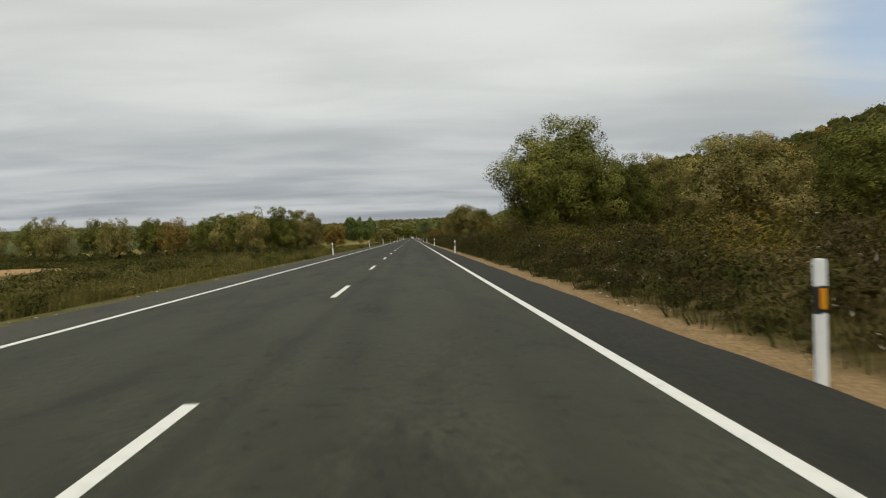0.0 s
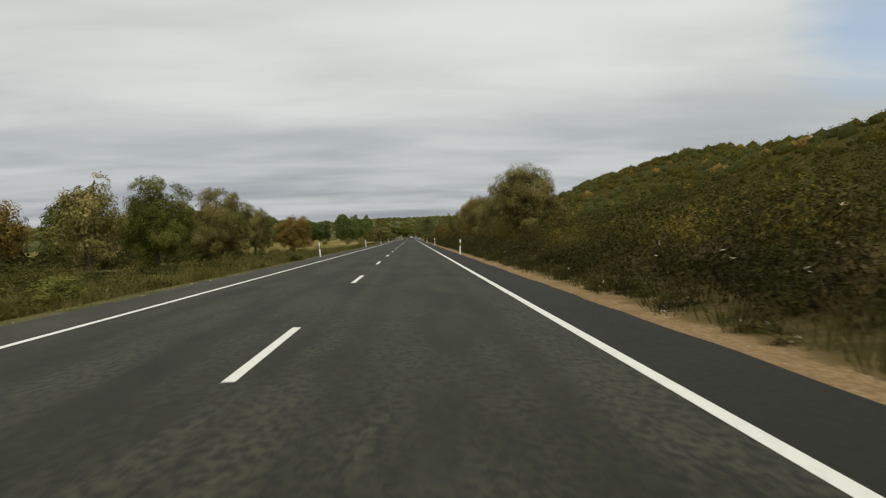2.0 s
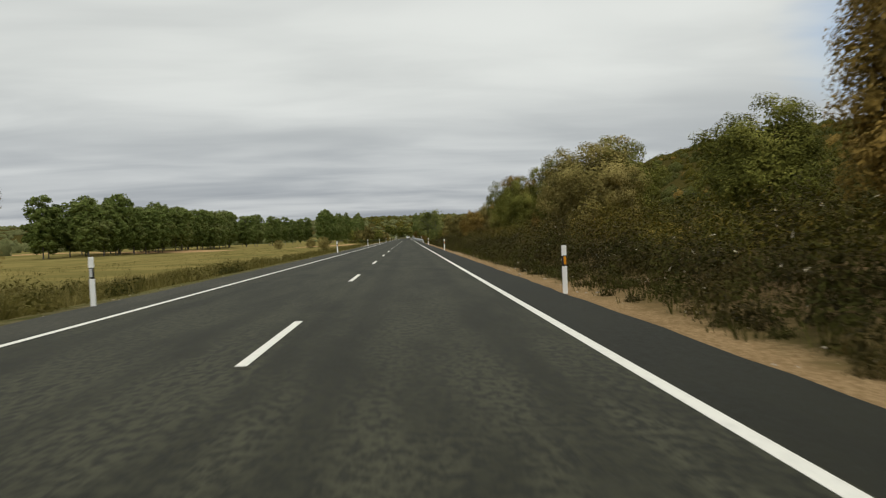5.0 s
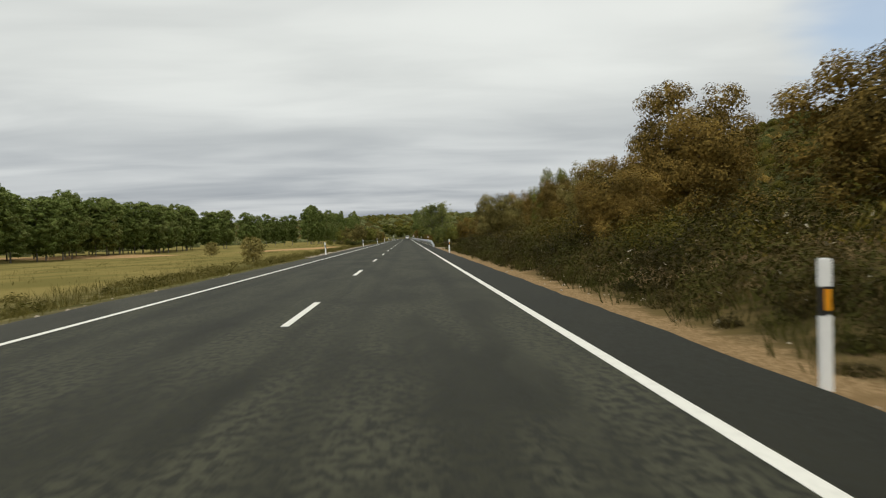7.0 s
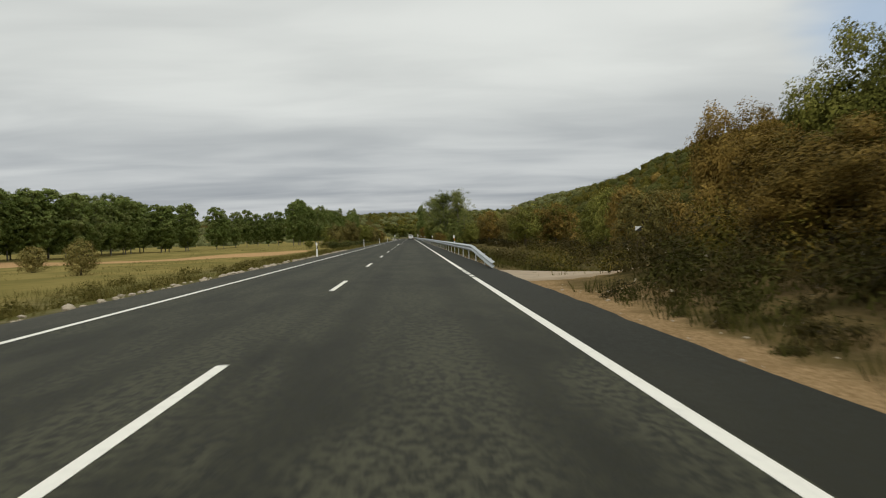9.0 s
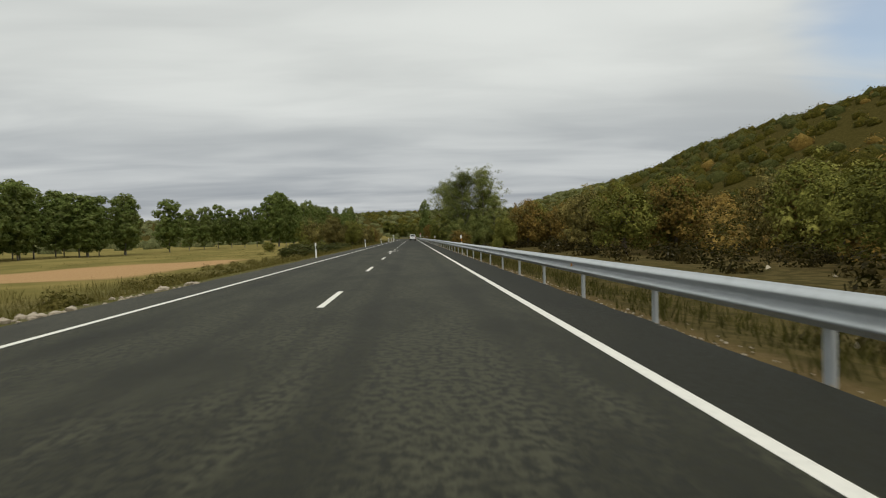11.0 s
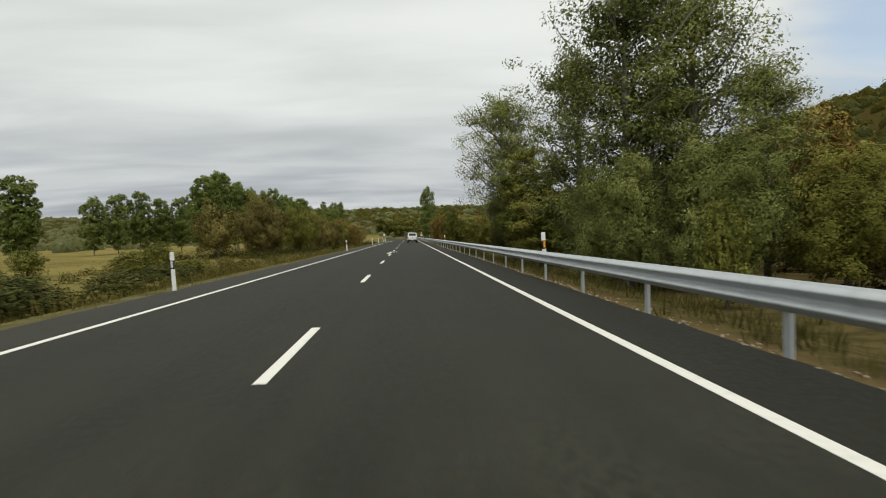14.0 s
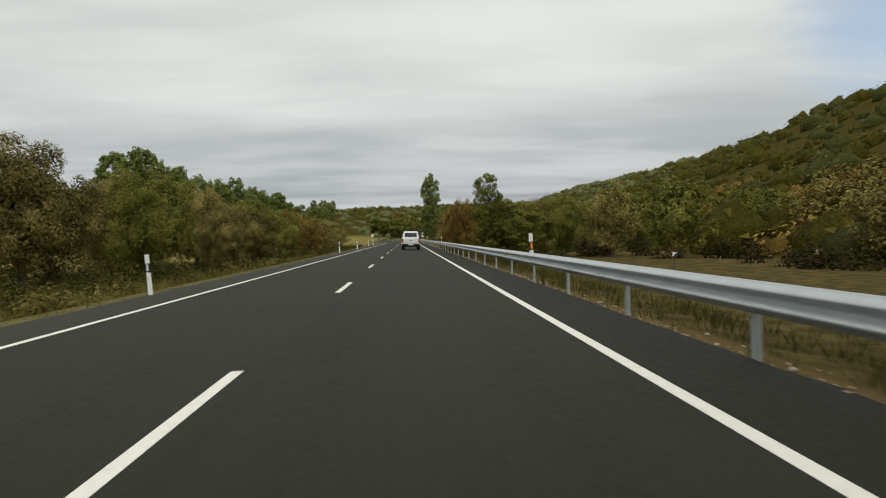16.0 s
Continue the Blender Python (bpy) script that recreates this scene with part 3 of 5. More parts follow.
# ---------------------------------------------------------------- delineator posts, guard rail
def build_post(right, on_rail=False):
    thing = empty("delineator_post", label="white plastic delineator post with black band and reflector", category="delineator post",
                  group="delineator posts")
    h, w, d = 1.06, 0.115, 0.065

    def prism(z0, z1, grow=0.0, slant=0.0):
        bm = bmesh.new()
        ring = [(-w / 2 - grow, -d / 2 - grow), (w / 2 + grow, -d / 2 - grow), (w / 2 + grow, d / 2 + grow), (-w / 2 - grow, d / 2 + grow)]
        ring = [(x * (0.62 if y > 0 else 1.0), y) for x, y in ring]
        lo = [bm.verts.new((x, y, z0 + slant * x / w)) for x, y in ring]
        hi = [bm.verts.new((x, y, z1 + slant * x / w)) for x, y in ring]
        bm.faces.new(lo[::-1])
        bm.faces.new(hi)
        for i in range(4):
            bm.faces.new((lo[i], lo[(i + 1) % 4], hi[(i + 1) % 4], hi[i]))
        bmesh.ops.bevel(bm, geom=[e for e in bm.edges], offset=0.010, segments=2, affect="EDGES", clamp_overlap=True)
        return bm
    part("shaft", prism(0.46 if on_rail else -0.25, 0.62), M_POST, thing)
    part("band", prism(0.60, 0.86, -0.004, 0.05 if right else -0.05), M_BLACK, thing, "black band")
    part("cap", prism(0.83, h, 0.001), M_POST, thing)
    part("reflector", boxed((0.055, 0.012, 0.17), (0.012 if right else -0.012, -d / 2 - 0.002, 0.735), 0.004), M_AMBER if right else M_GREY_REFLECTOR, thing,
         "amber reflector" if right else "silvery reflector")
    return thing


def build_posts():
    left, right, rail = build_post(False), build_post(True), build_post(True, True)
    tagged(rail, label="short white delineator with amber reflector fixed behind the guard rail", group="delineators on the guard rail")
    tagged(left, label="white plastic delineator post with black band and silvery reflector")
    tagged(right, label="white plastic delineator post with black band and amber reflector")
    right_y = (-38.0, 13.1, 63.1, 115.3, 167.6, 217.5, 267.3)
    rail_y = (318.3, 369.15, 422.3, 475.2, 525.0, 576.0)
    left_y = (-36.5, 14.5, 66.2, 116.4, 167.4, 218.7, 270.0, 319.4, 370.6, 422.2, 474.3, 524.0, 548.0, 575.0, 590.0)
    for thing, spots, side in ((right, right_y, 1), (left, left_y, -1), (rail, rail_y, 1)):
        for i, y in enumerate(spots):
            u = (4.88 if y < 20 else 4.87 if y < 290 else 4.83) if side > 0 else -4.88
            lean = ((i * 37) % 7 - 3) * 0.5
            m = pose(float(centre(y)) + u, y, (float(land(centre(y) + u, y)) - 0.02) if (side < 0 or y < 290) else 0.10, 0, (lean - 3.0 if y > 290 else lean) if side > 0 else -2.5 - lean, ((i * 53) % 9 - 4) * 2)
            if i == 0:
                thing.matrix_basis = m
            else:
                copy_thing(thing, m)


RAIL_U, RAIL_START = 4.72, 294.0


def rail_z(y):
    """Middle of the beam; its end dips to the ground."""
    k = np.clip((np.asarray(y, dtype=float) - RAIL_START) / 9.5, 0.0, 1.0)
    return 0.50 * (0.75 * k + 0.25 * smooth01(k))


def build_guard_rail():
    thing = empty("guard_rail", pose(RAIL_U, RAIL_START, 0), label="galvanised steel guard rail with W-beam on posts", category="guard rail")
    prof = []
    for i in range(25):
        z = -0.155 + 0.31 * i / 24
        prof.append((-0.041 + 0.041 * math.cos(2 * math.pi * abs(z) / 0.155 * 1.0) if abs(z) < 0.145 else 0.002, z))
    prof = prof + [(x + 0.006, z) for x, z in prof[::-1]]
    end = 668.0
    y = RAIL_START
    while y < end:
        y1 = min(y + 4.0, end)
        ys = np.linspace(y, y1 + 0.12, 6 if y < RAIL_START + 12 else 3)
        lap = 0.0035 * (int((y - RAIL_START) / 4) % 2)
        st = [(float(centre(t)) - lap, t - RAIL_START, float(rail_z(t)) + float(ridge_road(t)) * 0) for t in ys]
        v, q = sweep(prof, st, True)
        part("beam", mesh_from("beam", v, q, mat=M_STEEL, smooth=True), None, thing)
        y = y1
    spots = [296.4] + [float(np.interp(k, (-11, 0, 3, 6, 13, 19, 23, 29, 80), (298.8, 344.2, 356.6, 369.4, 397.7, 422.4, 438.2, 462.9, 670.0))) for k in range(-11, 79)]
    for k, y in enumerate(spots):
        u = float(centre(y))
        zt = float(rail_z(y)) + 0.10
        bm = bmesh.new()
        base = float(land(RAIL_U + u + 0.12, y)) - 0.3
        for dx, dy, sx, sy in ((0.115, 0.0, 0.006, 0.12), (0.138, 0.057, 0.046, 0.006), (0.138, -0.057, 0.046, 0.006)):
            box(bm, (sx, sy, zt - base), (u + dx, y - RAIL_START + dy, (zt + base) / 2))
        part("post", bm, M_STEEL, thing)
        bm = boxed((0.09, 0.10, 0.18), (u + 0.06, y - RAIL_START, zt - 0.10), 0.008)
        part("spacer", bm, M_STEEL, thing)
        if k % 7 == 3:
            bm = boxed((0.02, 0.08, 0.09), (u - 0.02, y - RAIL_START + 0.3, zt - 0.10), 0.006)
            part("reflector", bm, M_AMBER, thing, "small amber reflector in the beam's groove")


# ---------------------------------------------------------------- leaves, trees, scrub
def leaf_quads(rng, at, out, size, shape=0.62, up=0.0, rise=0.0):
    """One pointed leaf spray per place: three corners each, facing roughly outwards. rise: how far its tip turns up and out."""
    n = len(at)
    nrm = out + rng.normal(0, 0.35, (n, 3)) + np.array([0, 0, up])
    nrm /= np.linalg.norm(nrm, axis=1)[:, None] + 1e-9
    lead = rng.normal(0, 1, (n, 3))
    if rise:
        lead = np.cross(lead * 0.35 + out * 0.6 + np.array([0, 0, rise]), nrm)
    side = np.cross(nrm, lead) if not rise else lead
    side /= np.linalg.norm(side, axis=1)[:, None] + 1e-9
    along = np.cross(nrm, side)
    s = (size * rng.uniform(0.6, 1.35, n))[:, None]
    bend = nrm * s * rng.uniform(-0.25, 0.1, n)[:, None]
    v = np.stack([at - along * s * 0.4 + side * s * 0.5 * shape, at + along * s * 0.6 + bend, at - along * s * 0.3 - side * s * 0.5 * shape], 1)
    return v.reshape(-1, 3), np.arange(3 * n).reshape(n, 3)


def ball_points(rng, n, low=-0.55):
    d = rng.normal(0, 1, (int(n * 1.6) + 8, 3))
    d /= np.linalg.norm(d, axis=1)[:, None]
    d = d[d[:, 2] > low]
    while len(d) < n:
        d = np.concatenate([d, d])
    return d[:n]


ICO = bmesh.new()
bmesh.ops.create_icosphere(ICO, subdivisions=2, radius=1.0)
ICO_V = np.array([tuple(v.co) for v in ICO.verts])
ICO_T = np.array([[v.index for v in f.verts] for f in ICO.faces])
ICO.free()
ICO = bmesh.new()
bmesh.ops.create_icosphere(ICO, subdivisions=1, radius=1.0)
ICO1_V = np.array([tuple(v.co) for v in ICO.verts])
ICO1_T = np.array([[v.index for v in f.verts] for f in ICO.faces])
ICO.free()


def gather(chunks):
    """Join (verts, quads, tris) chunks into one set."""
    vs, qs, ts, k = [], [], [], 0
    for v, q, t in chunks:
        vs.append(v)
        if q is not None:
            qs.append(q + k)
        if t is not None:
            ts.append(t + k)
        k += len(v)
    return np.concatenate(vs), (np.concatenate(qs) if qs else None), (np.concatenate(ts) if ts else None)


def trunk_mesh(rng, height, r, limbs, mat, spread):
    bm = bmesh.new()
    top = Vector((rng.normal(0, 0.06) * height, rng.normal(0, 0.06) * height, height))
    mid = top * 0.5 + Vector((rng.normal(0, 0.1), rng.normal(0, 0.1), 0))
    rod(bm, (0, 0, -0.4), mid, r * 1.15, r * 0.8, 9)
    rod(bm, mid, top, r * 0.8, r * 0.45, 8)
    for p in limbs:
        a = mid.lerp(top, float(rng.uniform(0.1, 0.95)))
        b = Vector(p)
        m = a.lerp(b, 0.5) + Vector((rng.normal(0, spread), rng.normal(0, spread), rng.normal(0, spread)))
        rod(bm, a, m, r * 0.36, r * 0.24, 6)
        rod(bm, m, b, r * 0.24, r * 0.08, 5)
    me = bpy.data.meshes.new("trunk")
    bm.to_mesh(me)
    bm.free()
    me.materials.append(mat)
    return me


def spiral(rng, n, low=-1.0, jig=0.12):
    """n directions spread evenly over a ball, above the height low."""
    i = np.arange(n) + 0.5
    z = 1 - (1 - low) * i / n
    a = i * 2.39996 + rng.uniform(0, 6.28)
    r = np.sqrt(np.maximum(0.0, 1 - z * z))
    d = np.stack([r * np.cos(a), r * np.sin(a), z], -1) + rng.normal(0, jig, (n, 3))
    return d / np.linalg.norm(d, axis=1)[:, None]


def crown_of(rng, H, R, knobs, leaf_size, count, zlo, zhi, belly, tufts=9, knob=(0.24, 0.38), square=2.6, ragged=0.16, solid=False):
    """A crown of knobs, each set with smaller tufts of leaves on its outer side; older sprays fill the inside."""
    mid = np.array([0.0, 0.0, belly * H])
    chunks, lobes, sizes = [], [], []

    def shell(d):
        """Where the crown ends, from its middle, for unit directions of a ball."""
        flat = np.hypot(d[:, 0], d[:, 1])
        k = (flat ** square + np.abs(d[:, 2]) ** square) ** (-1 / square)
        tall = np.where(d[:, 2] > 0, (zhi - belly) * H, (belly - zlo) * H)
        return np.stack([d[:, 0] * R * k, d[:, 1] * R * k, d[:, 2] * tall * k], -1)
    for p in shell(spiral(rng, knobs, -0.97, 0.14)):
        kr = R * rng.uniform(*knob)
        far = float(np.linalg.norm(p))
        d = p / far
        c = mid + d * min(max(0.05, far * rng.uniform(1 - ragged, 1 + ragged * 0.3) - kr * 0.9), far * 0.70 + kr * 0.6)
        lobes.append((*c, kr))
        for e in spiral(rng, tufts, -0.75, 0.25):
            if e @ d < -0.35:
                continue
            tr = kr * rng.uniform(0.30, 0.62)
            sizes.append((c + e * (kr * rng.uniform(0.60, 0.95) - tr * 0.35), tr, e + 0.5 * d))
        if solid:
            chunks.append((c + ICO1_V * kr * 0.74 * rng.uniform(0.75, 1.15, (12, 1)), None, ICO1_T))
        else:
            n = int(count * 0.16 / knobs)
            b = ball_points(rng, n, -1.0)
            v, q = leaf_quads(rng, c + b * (kr * 0.72 * rng.uniform(0, 1, n) ** 0.5)[:, None], b + d * 0.6, leaf_size * 1.6, 0.8, 0.2)
            chunks.append((v, q, None))
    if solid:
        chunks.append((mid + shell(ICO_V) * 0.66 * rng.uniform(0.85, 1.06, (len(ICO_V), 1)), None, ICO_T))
    else:
        n = int(count * 0.26)
        b = ball_points(rng, n, -1.0)
        at = mid + shell(b) * (0.68 * rng.uniform(0.05, 1, n) ** 0.4)[:, None]
        v, q = leaf_quads(rng, at, b, leaf_size * 1.9, 0.8, 0.2)
        chunks.append((v, q, None))
    total = sum(t * t for _, t, _ in sizes)
    for at0, tr, e in sizes:
        n = max(6, int(count * tr * tr / total))
        d = ball_points(rng, n, -1.0)
        d = np.where(((d @ e) < -0.3)[:, None], -d, d)
        at = at0 + d * (tr * rng.uniform(0.12, 1.25, n) ** 0.5)[:, None]
        v, q = leaf_quads(rng, at, d + 0.35 * e, leaf_size, 0.8, 0.3)
        chunks.append((v, q, None))
    return gather(chunks), lobes


def oak_meshes(seed, leaf_size=0.086, count=29000, skirt=0.03, belly=0.50, knobs=46, square=2.5, ragged=0.23):
    """A round, lumpy evergreen oak: height 6, crown radius 3 at scale one."""
    rng = np.random.default_rng(seed)
    fine = count > 5000
    crown, lobes = crown_of(rng, 6.0, 3.0, knobs, leaf_size, count, skirt, 1.05, belly, 9 if fine else 6, (0.22, 0.40) if fine else (0.22, 0.40), square, ragged)
    limbs = [(x * 0.8, y * 0.8, z * 0.9) for x, y, z, s in lobes[2:20:2]]
    return crown, trunk_mesh(rng, 3.3, 0.17, limbs, M_BARK, 0.12)


def stand_poplar_meshes(seed, leaf_size=0.28, count=4800):
    """A full, egg-shaped poplar on a bare pale trunk: height 12, radius 2.6 at scale one."""
    rng = np.random.default_rng(seed)
    fine = count > 4000
    crown, lobes = crown_of(rng, 12.0, 2.6, 70 if fine else 44, leaf_size, count, 0.04 if fine else 0.05, 1.06, 0.46, 6 if fine else 4, (0.16, 0.32) if fine else (0.26, 0.42), 2.3, 0.16, not fine)
    bm = bmesh.new()
    rod(bm, (0, 0, -0.5), (0.1, 0, 5.5), 0.10, 0.08, 8)
    rod(bm, (0.1, 0, 5.5), (0, 0.1, 9.6), 0.08, 0.03, 6)
    for x, y, z, s in lobes[2:26:3]:
        rod(bm, (0.05, 0.02, max(1.2, z - 1.4)), (x * 0.8, y * 0.8, z), 0.05, 0.015, 5)
    me = bpy.data.meshes.new("trunk")
    bm.to_mesh(me)
    bm.free()
    me.materials.append(M_PALE_BARK)
    return crown, me


def poplar_meshes(seed, count=26000, leaf_size=0.098, slim=1.0, bare=0.07):
    """A tall, airy poplar of rising limbs with loose sprays of leaves: height 12, radius 2.6 at scale one."""
    rng = np.random.default_rng(seed)
    H, R = 12.0, 2.6 * slim
    limbs, sprays = [], []
    for i in range(40):
        f = (i + rng.uniform(0, 1)) / 40
        z0 = bare + (0.81 - bare) * f
        out = R * (0.20 + 0.80 * math.sin(math.pi * min(1.0, (1 - f) * 0.82 + 0.10)) ** 0.8) * rng.uniform(0.55, 1.15) * min(1.0, 0.18 + (1 - f) * 2.4)
        a = i * 2.4 + rng.uniform(-0.5, 0.5)
        foot = np.array([0.05, 0.03, z0 * H])
        tip = np.array([out * math.cos(a), out * math.sin(a), min(z0 * H + out * rng.uniform(0.8, 1.25), H * 0.93)])
        limbs.append((foot, tip))
        for k in range(9):
            t = 0.28 + 0.72 * (k + rng.uniform(0, 1)) / 9
            c = foot + (tip - foot) * t + np.array([0, 0, -0.25 * math.sin(t * 3.1)])
            c = c + rng.normal(0, 1, 3) * np.array([0.42, 0.42, 0.36]) * (0.4 + 0.8 * math.sin(t * 2.4))
            sprays.append((c, rng.uniform(0.26, 0.55), np.array([math.cos(a), math.sin(a), 0.7])))
    ats, outs = [], []
    total = sum(r * r for _, r, _ in sprays)
    for c, r, o in sprays:
        n = int(count * r * r / total)
        d = ball_points(rng, n, -1.0)
        ats.append(c + d * np.array([1.15, 1.15, 0.8]) * (r * rng.uniform(0.1, 1.1, n) ** 0.5)[:, None])
        outs.append(d * 0.7 + o * 0.6)
    v, q = leaf_quads(rng, np.concatenate(ats), np.concatenate(outs), leaf_size, 0.85, 0.15)
    bm = bmesh.new()
    rod(bm, (0, 0, -0.5), (0.1, 0, H * 0.45), 0.16, 0.10, 9)
    rod(bm, (0.1, 0, H * 0.45), (0, 0.1, H * 0.86), 0.10, 0.02, 7)
    for foot, tip in limbs:
        m = (foot + tip) / 2 + rng.normal(0, 0.12, 3) + np.array([0, 0, -0.2])
        rod(bm, foot, m, 0.048, 0.03, 5)
        rod(bm, m, tip, 0.03, 0.010, 5)
    me = bpy.data.meshes.new("trunk")
    bm.to_mesh(me)
    bm.free()
    me.materials.append(M_PALE_BARK)
    return (v, q, None), me


PROTO = {}


def plant(kind, shape, leaves, x, y, h, r, turn, label, group="", sink=0.1, base_h=6.0, base_r=3.0):
    """One tree or bush, with trunk and crown, of height h and crown radius r."""
    crown, trunk = shape
    key = (kind, id(trunk), leaves.name)
    if key not in PROTO:
        v, q, t = crown
        PROTO[key] = mesh_from("crown", v, q, t, leaves, inner=SHADED_INNER[leaves.name] if t is not None else None)
    s = (r / base_r, r / base_r, h / base_h)
    m = Matrix.LocRotScale((x, y, float(land(x, y)) - sink), Euler((0, 0, turn)), s)
    thing = empty(kind, m, label=label, category="bush" if kind == "bush" else "tree", group=group)
    part("trunk", trunk, None, thing)
    part("crown", PROTO[key], None, thing)
    return thing


def scrub_field(name, label, places, leaves, rng, leaf_size, per, core=0.72, flat=0.85, category="scrub", inner=0.55, fine=False):
    """Many low bushes that nobody could count. places: rows of x, y, radius, height."""
    places = np.asarray(places)
    n = len(places)
    zs = land(places[:, 0], places[:, 1])
    k = np.repeat(np.arange(n), per)
    d = rng.normal(0, 1, (n * per, 3))
    d /= np.linalg.norm(d, axis=1)[:, None]
    d[:, 2] = np.abs(d[:, 2]) * 1.1 - 0.1
    rad = rng.uniform(inner, 0.98, n * per)
    lump = 1 + (0.16 if fine else 0.12) * np.sin(d[:, 0] * 5 + k) * np.cos(d[:, 1] * 5 + k * 1.7)
    at = np.stack([places[k, 0] + d[:, 0] * rad * lump * places[k, 2], places[k, 1] + d[:, 1] * rad * lump * places[k, 2],
                   zs[k] + np.maximum(d[:, 2], 0.02) * rad * places[k, 3] * 0.9], -1)
    size = leaf_size * np.sqrt(places[k, 2])
    v, q = leaf_quads(rng, at, d, size, 0.34 if fine else 0.6, 0.3, 0.9 if fine else 0.0)
    chunks = [(v, q, None)]
    if core and inner < 0.7:
        fill = 50 if fine else 26
        k = np.repeat(np.arange(n), fill)
        d = rng.normal(0, 1, (n * fill, 3))
        d /= np.linalg.norm(d, axis=1)[:, None]
        d[:, 2] = np.abs(d[:, 2])
        rad = core * rng.uniform(0.05, 1, n * fill) ** 0.4
        at = np.stack([places[k, 0] + d[:, 0] * rad * places[k, 2], places[k, 1] + d[:, 1] * rad * places[k, 2], zs[k] + d[:, 2] * rad * places[k, 3] * flat], -1)
        v, q = leaf_quads(rng, at, d, np.minimum(0.24 * places[k, 2], 0.05 + leaf_size), 0.45, 0.3, 0.9)
        chunks.append((v, q, None))
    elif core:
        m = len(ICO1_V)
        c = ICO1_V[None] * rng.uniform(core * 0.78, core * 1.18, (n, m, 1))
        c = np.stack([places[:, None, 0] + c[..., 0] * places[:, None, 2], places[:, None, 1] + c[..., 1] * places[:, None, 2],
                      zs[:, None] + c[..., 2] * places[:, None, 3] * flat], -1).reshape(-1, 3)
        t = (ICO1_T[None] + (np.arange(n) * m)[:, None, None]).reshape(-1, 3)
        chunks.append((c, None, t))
    v, q, t = gather(chunks)
    return tagged(part(name, mesh_from(name, v, q, t, leaves, inner=SHADED_INNER[leaves.name] if t is not None else None)), label, category, kind="stuff")


def grass_field(name, label, places, rng, blades, mat):
    """Tufts of grass. places: rows of x, y, radius, height."""
    places = np.asarray(places)
    n = len(places)
    zs = land(places[:, 0], places[:, 1])
    k = np.repeat(np.arange(n), blades)
    a = rng.uniform(0, 2 * math.pi, n * blades)
    r = np.sqrt(rng.uniform(0, 1, n * blades)) * places[k, 2]
    foot = np.stack([places[k, 0] + r * np.cos(a), places[k, 1] + r * np.sin(a), zs[k] - 0.02], -1)
    h = places[k, 3] * rng.uniform(0.5, 1.2, n * blades)
    tip = foot + np.stack([np.cos(a) * h * rng.uniform(0, 0.7, n * blades), np.sin(a) * h * rng.uniform(0, 0.7, n * blades), h], -1)
    b = rng.uniform(0, math.pi, n * blades)
    w = 0.006 + 0.013 * h
    side = np.stack([np.cos(b) * w, np.sin(b) * w, np.zeros(n * blades)], -1)
    mid = foot * 0.45 + tip * 0.55 + np.array([0, 0, 0.06]) * h[:, None]
    v = np.stack([foot - side, foot + side, mid + side * 0.7, tip, mid - side * 0.7], 1).reshape(-1, 3)
    i = np.arange(n * blades) * 5
    q = np.stack([i, i + 1, i + 2, i + 4], -1)
    t = np.stack([i + 4, i + 2, i + 3], -1)
    return tagged(part(name, mesh_from(name, v, q, t, mat)), label, "grass", kind="stuff")


build_ground()
build_road()
build_markings()
build_arrow(376.6)
build_arrow(451.6)
build_track()
build_posts()
build_guard_rail()

OAKS = [oak_meshes(11 + i, knobs=(28, 33, 38, 30)[i], square=(2.2, 2.6, 2.4, 3.0)[i]) for i in range(4)]
BIG_OAK = oak_meshes(19, 0.078, 44000, 0.08, 0.48, 40, 2.8, 0.30)
FAR_OAKS = [oak_meshes(25 + i, 0.155, 4400, knobs=26) for i in range(3)]
BUSHES = [oak_meshes(41 + i, 0.19, 3400, 0.0) for i in range(2)]
POPLARS = [poplar_meshes(71 + i) for i in range(3)]
BARE_POPLAR = poplar_meshes(77, 30000, 0.078, bare=0.20)
YOUNG = [stand_poplar_meshes(61 + i, 0.12, 20000) for i in range(2)]
STAND = [stand_poplar_meshes(91 + i) for i in range(3)]
TXT_OAK = "evergreen oak with dense grey-green crown"
TXT_OLIVE = "olive-green oak with rounded lumpy crown"
TXT_RUST = "oak with rusty brown autumn leaves"


def oak(x, y, h, r, leaves=L_OAK, label=TXT_OAK, group=""):
    big, h = y < 70 and h > 8.8, max(1.2, h - float(land(x, y)))
    if big:
        return plant("oak_tree", BIG_OAK, leaves, x, y, h, r, 0.6, label, group)
    pool = FAR_OAKS if (x > 32 or x > 19 and y > 70 or x < -21 or y > 300 and abs(x) > 18 or y > 530) else OAKS
    return plant("oak_tree", pool[int(abs(x * 7 + y * 3)) % len(pool)], leaves, x, y, h, r, (x * 1.7 + y) % 6.28, label, group)


def bush(x, y, h, r, leaves=L_OLIVE, label="rounded olive-green bush in the grass"):
    return plant("bush", BUSHES[int(abs(x + y)) % 2], leaves, x, y, h, r, (x + y * 1.3) % 6.28, label)


def poplar(x, y, h, r, leaves=L_POPLAR, slim=False, label="tall poplar with airy green crown", group=""):
    pool = YOUNG if slim and x > 0 and y < 520 else STAND if slim else [BARE_POPLAR] if 455 < y < 457 else POPLARS
    return plant("poplar_tree", pool[int(abs(x * 3 + y)) % len(pool)], leaves, x, y, h, r, (x + y * 0.7) % 6.28, label, group, 0.1, 12.0, 2.6)


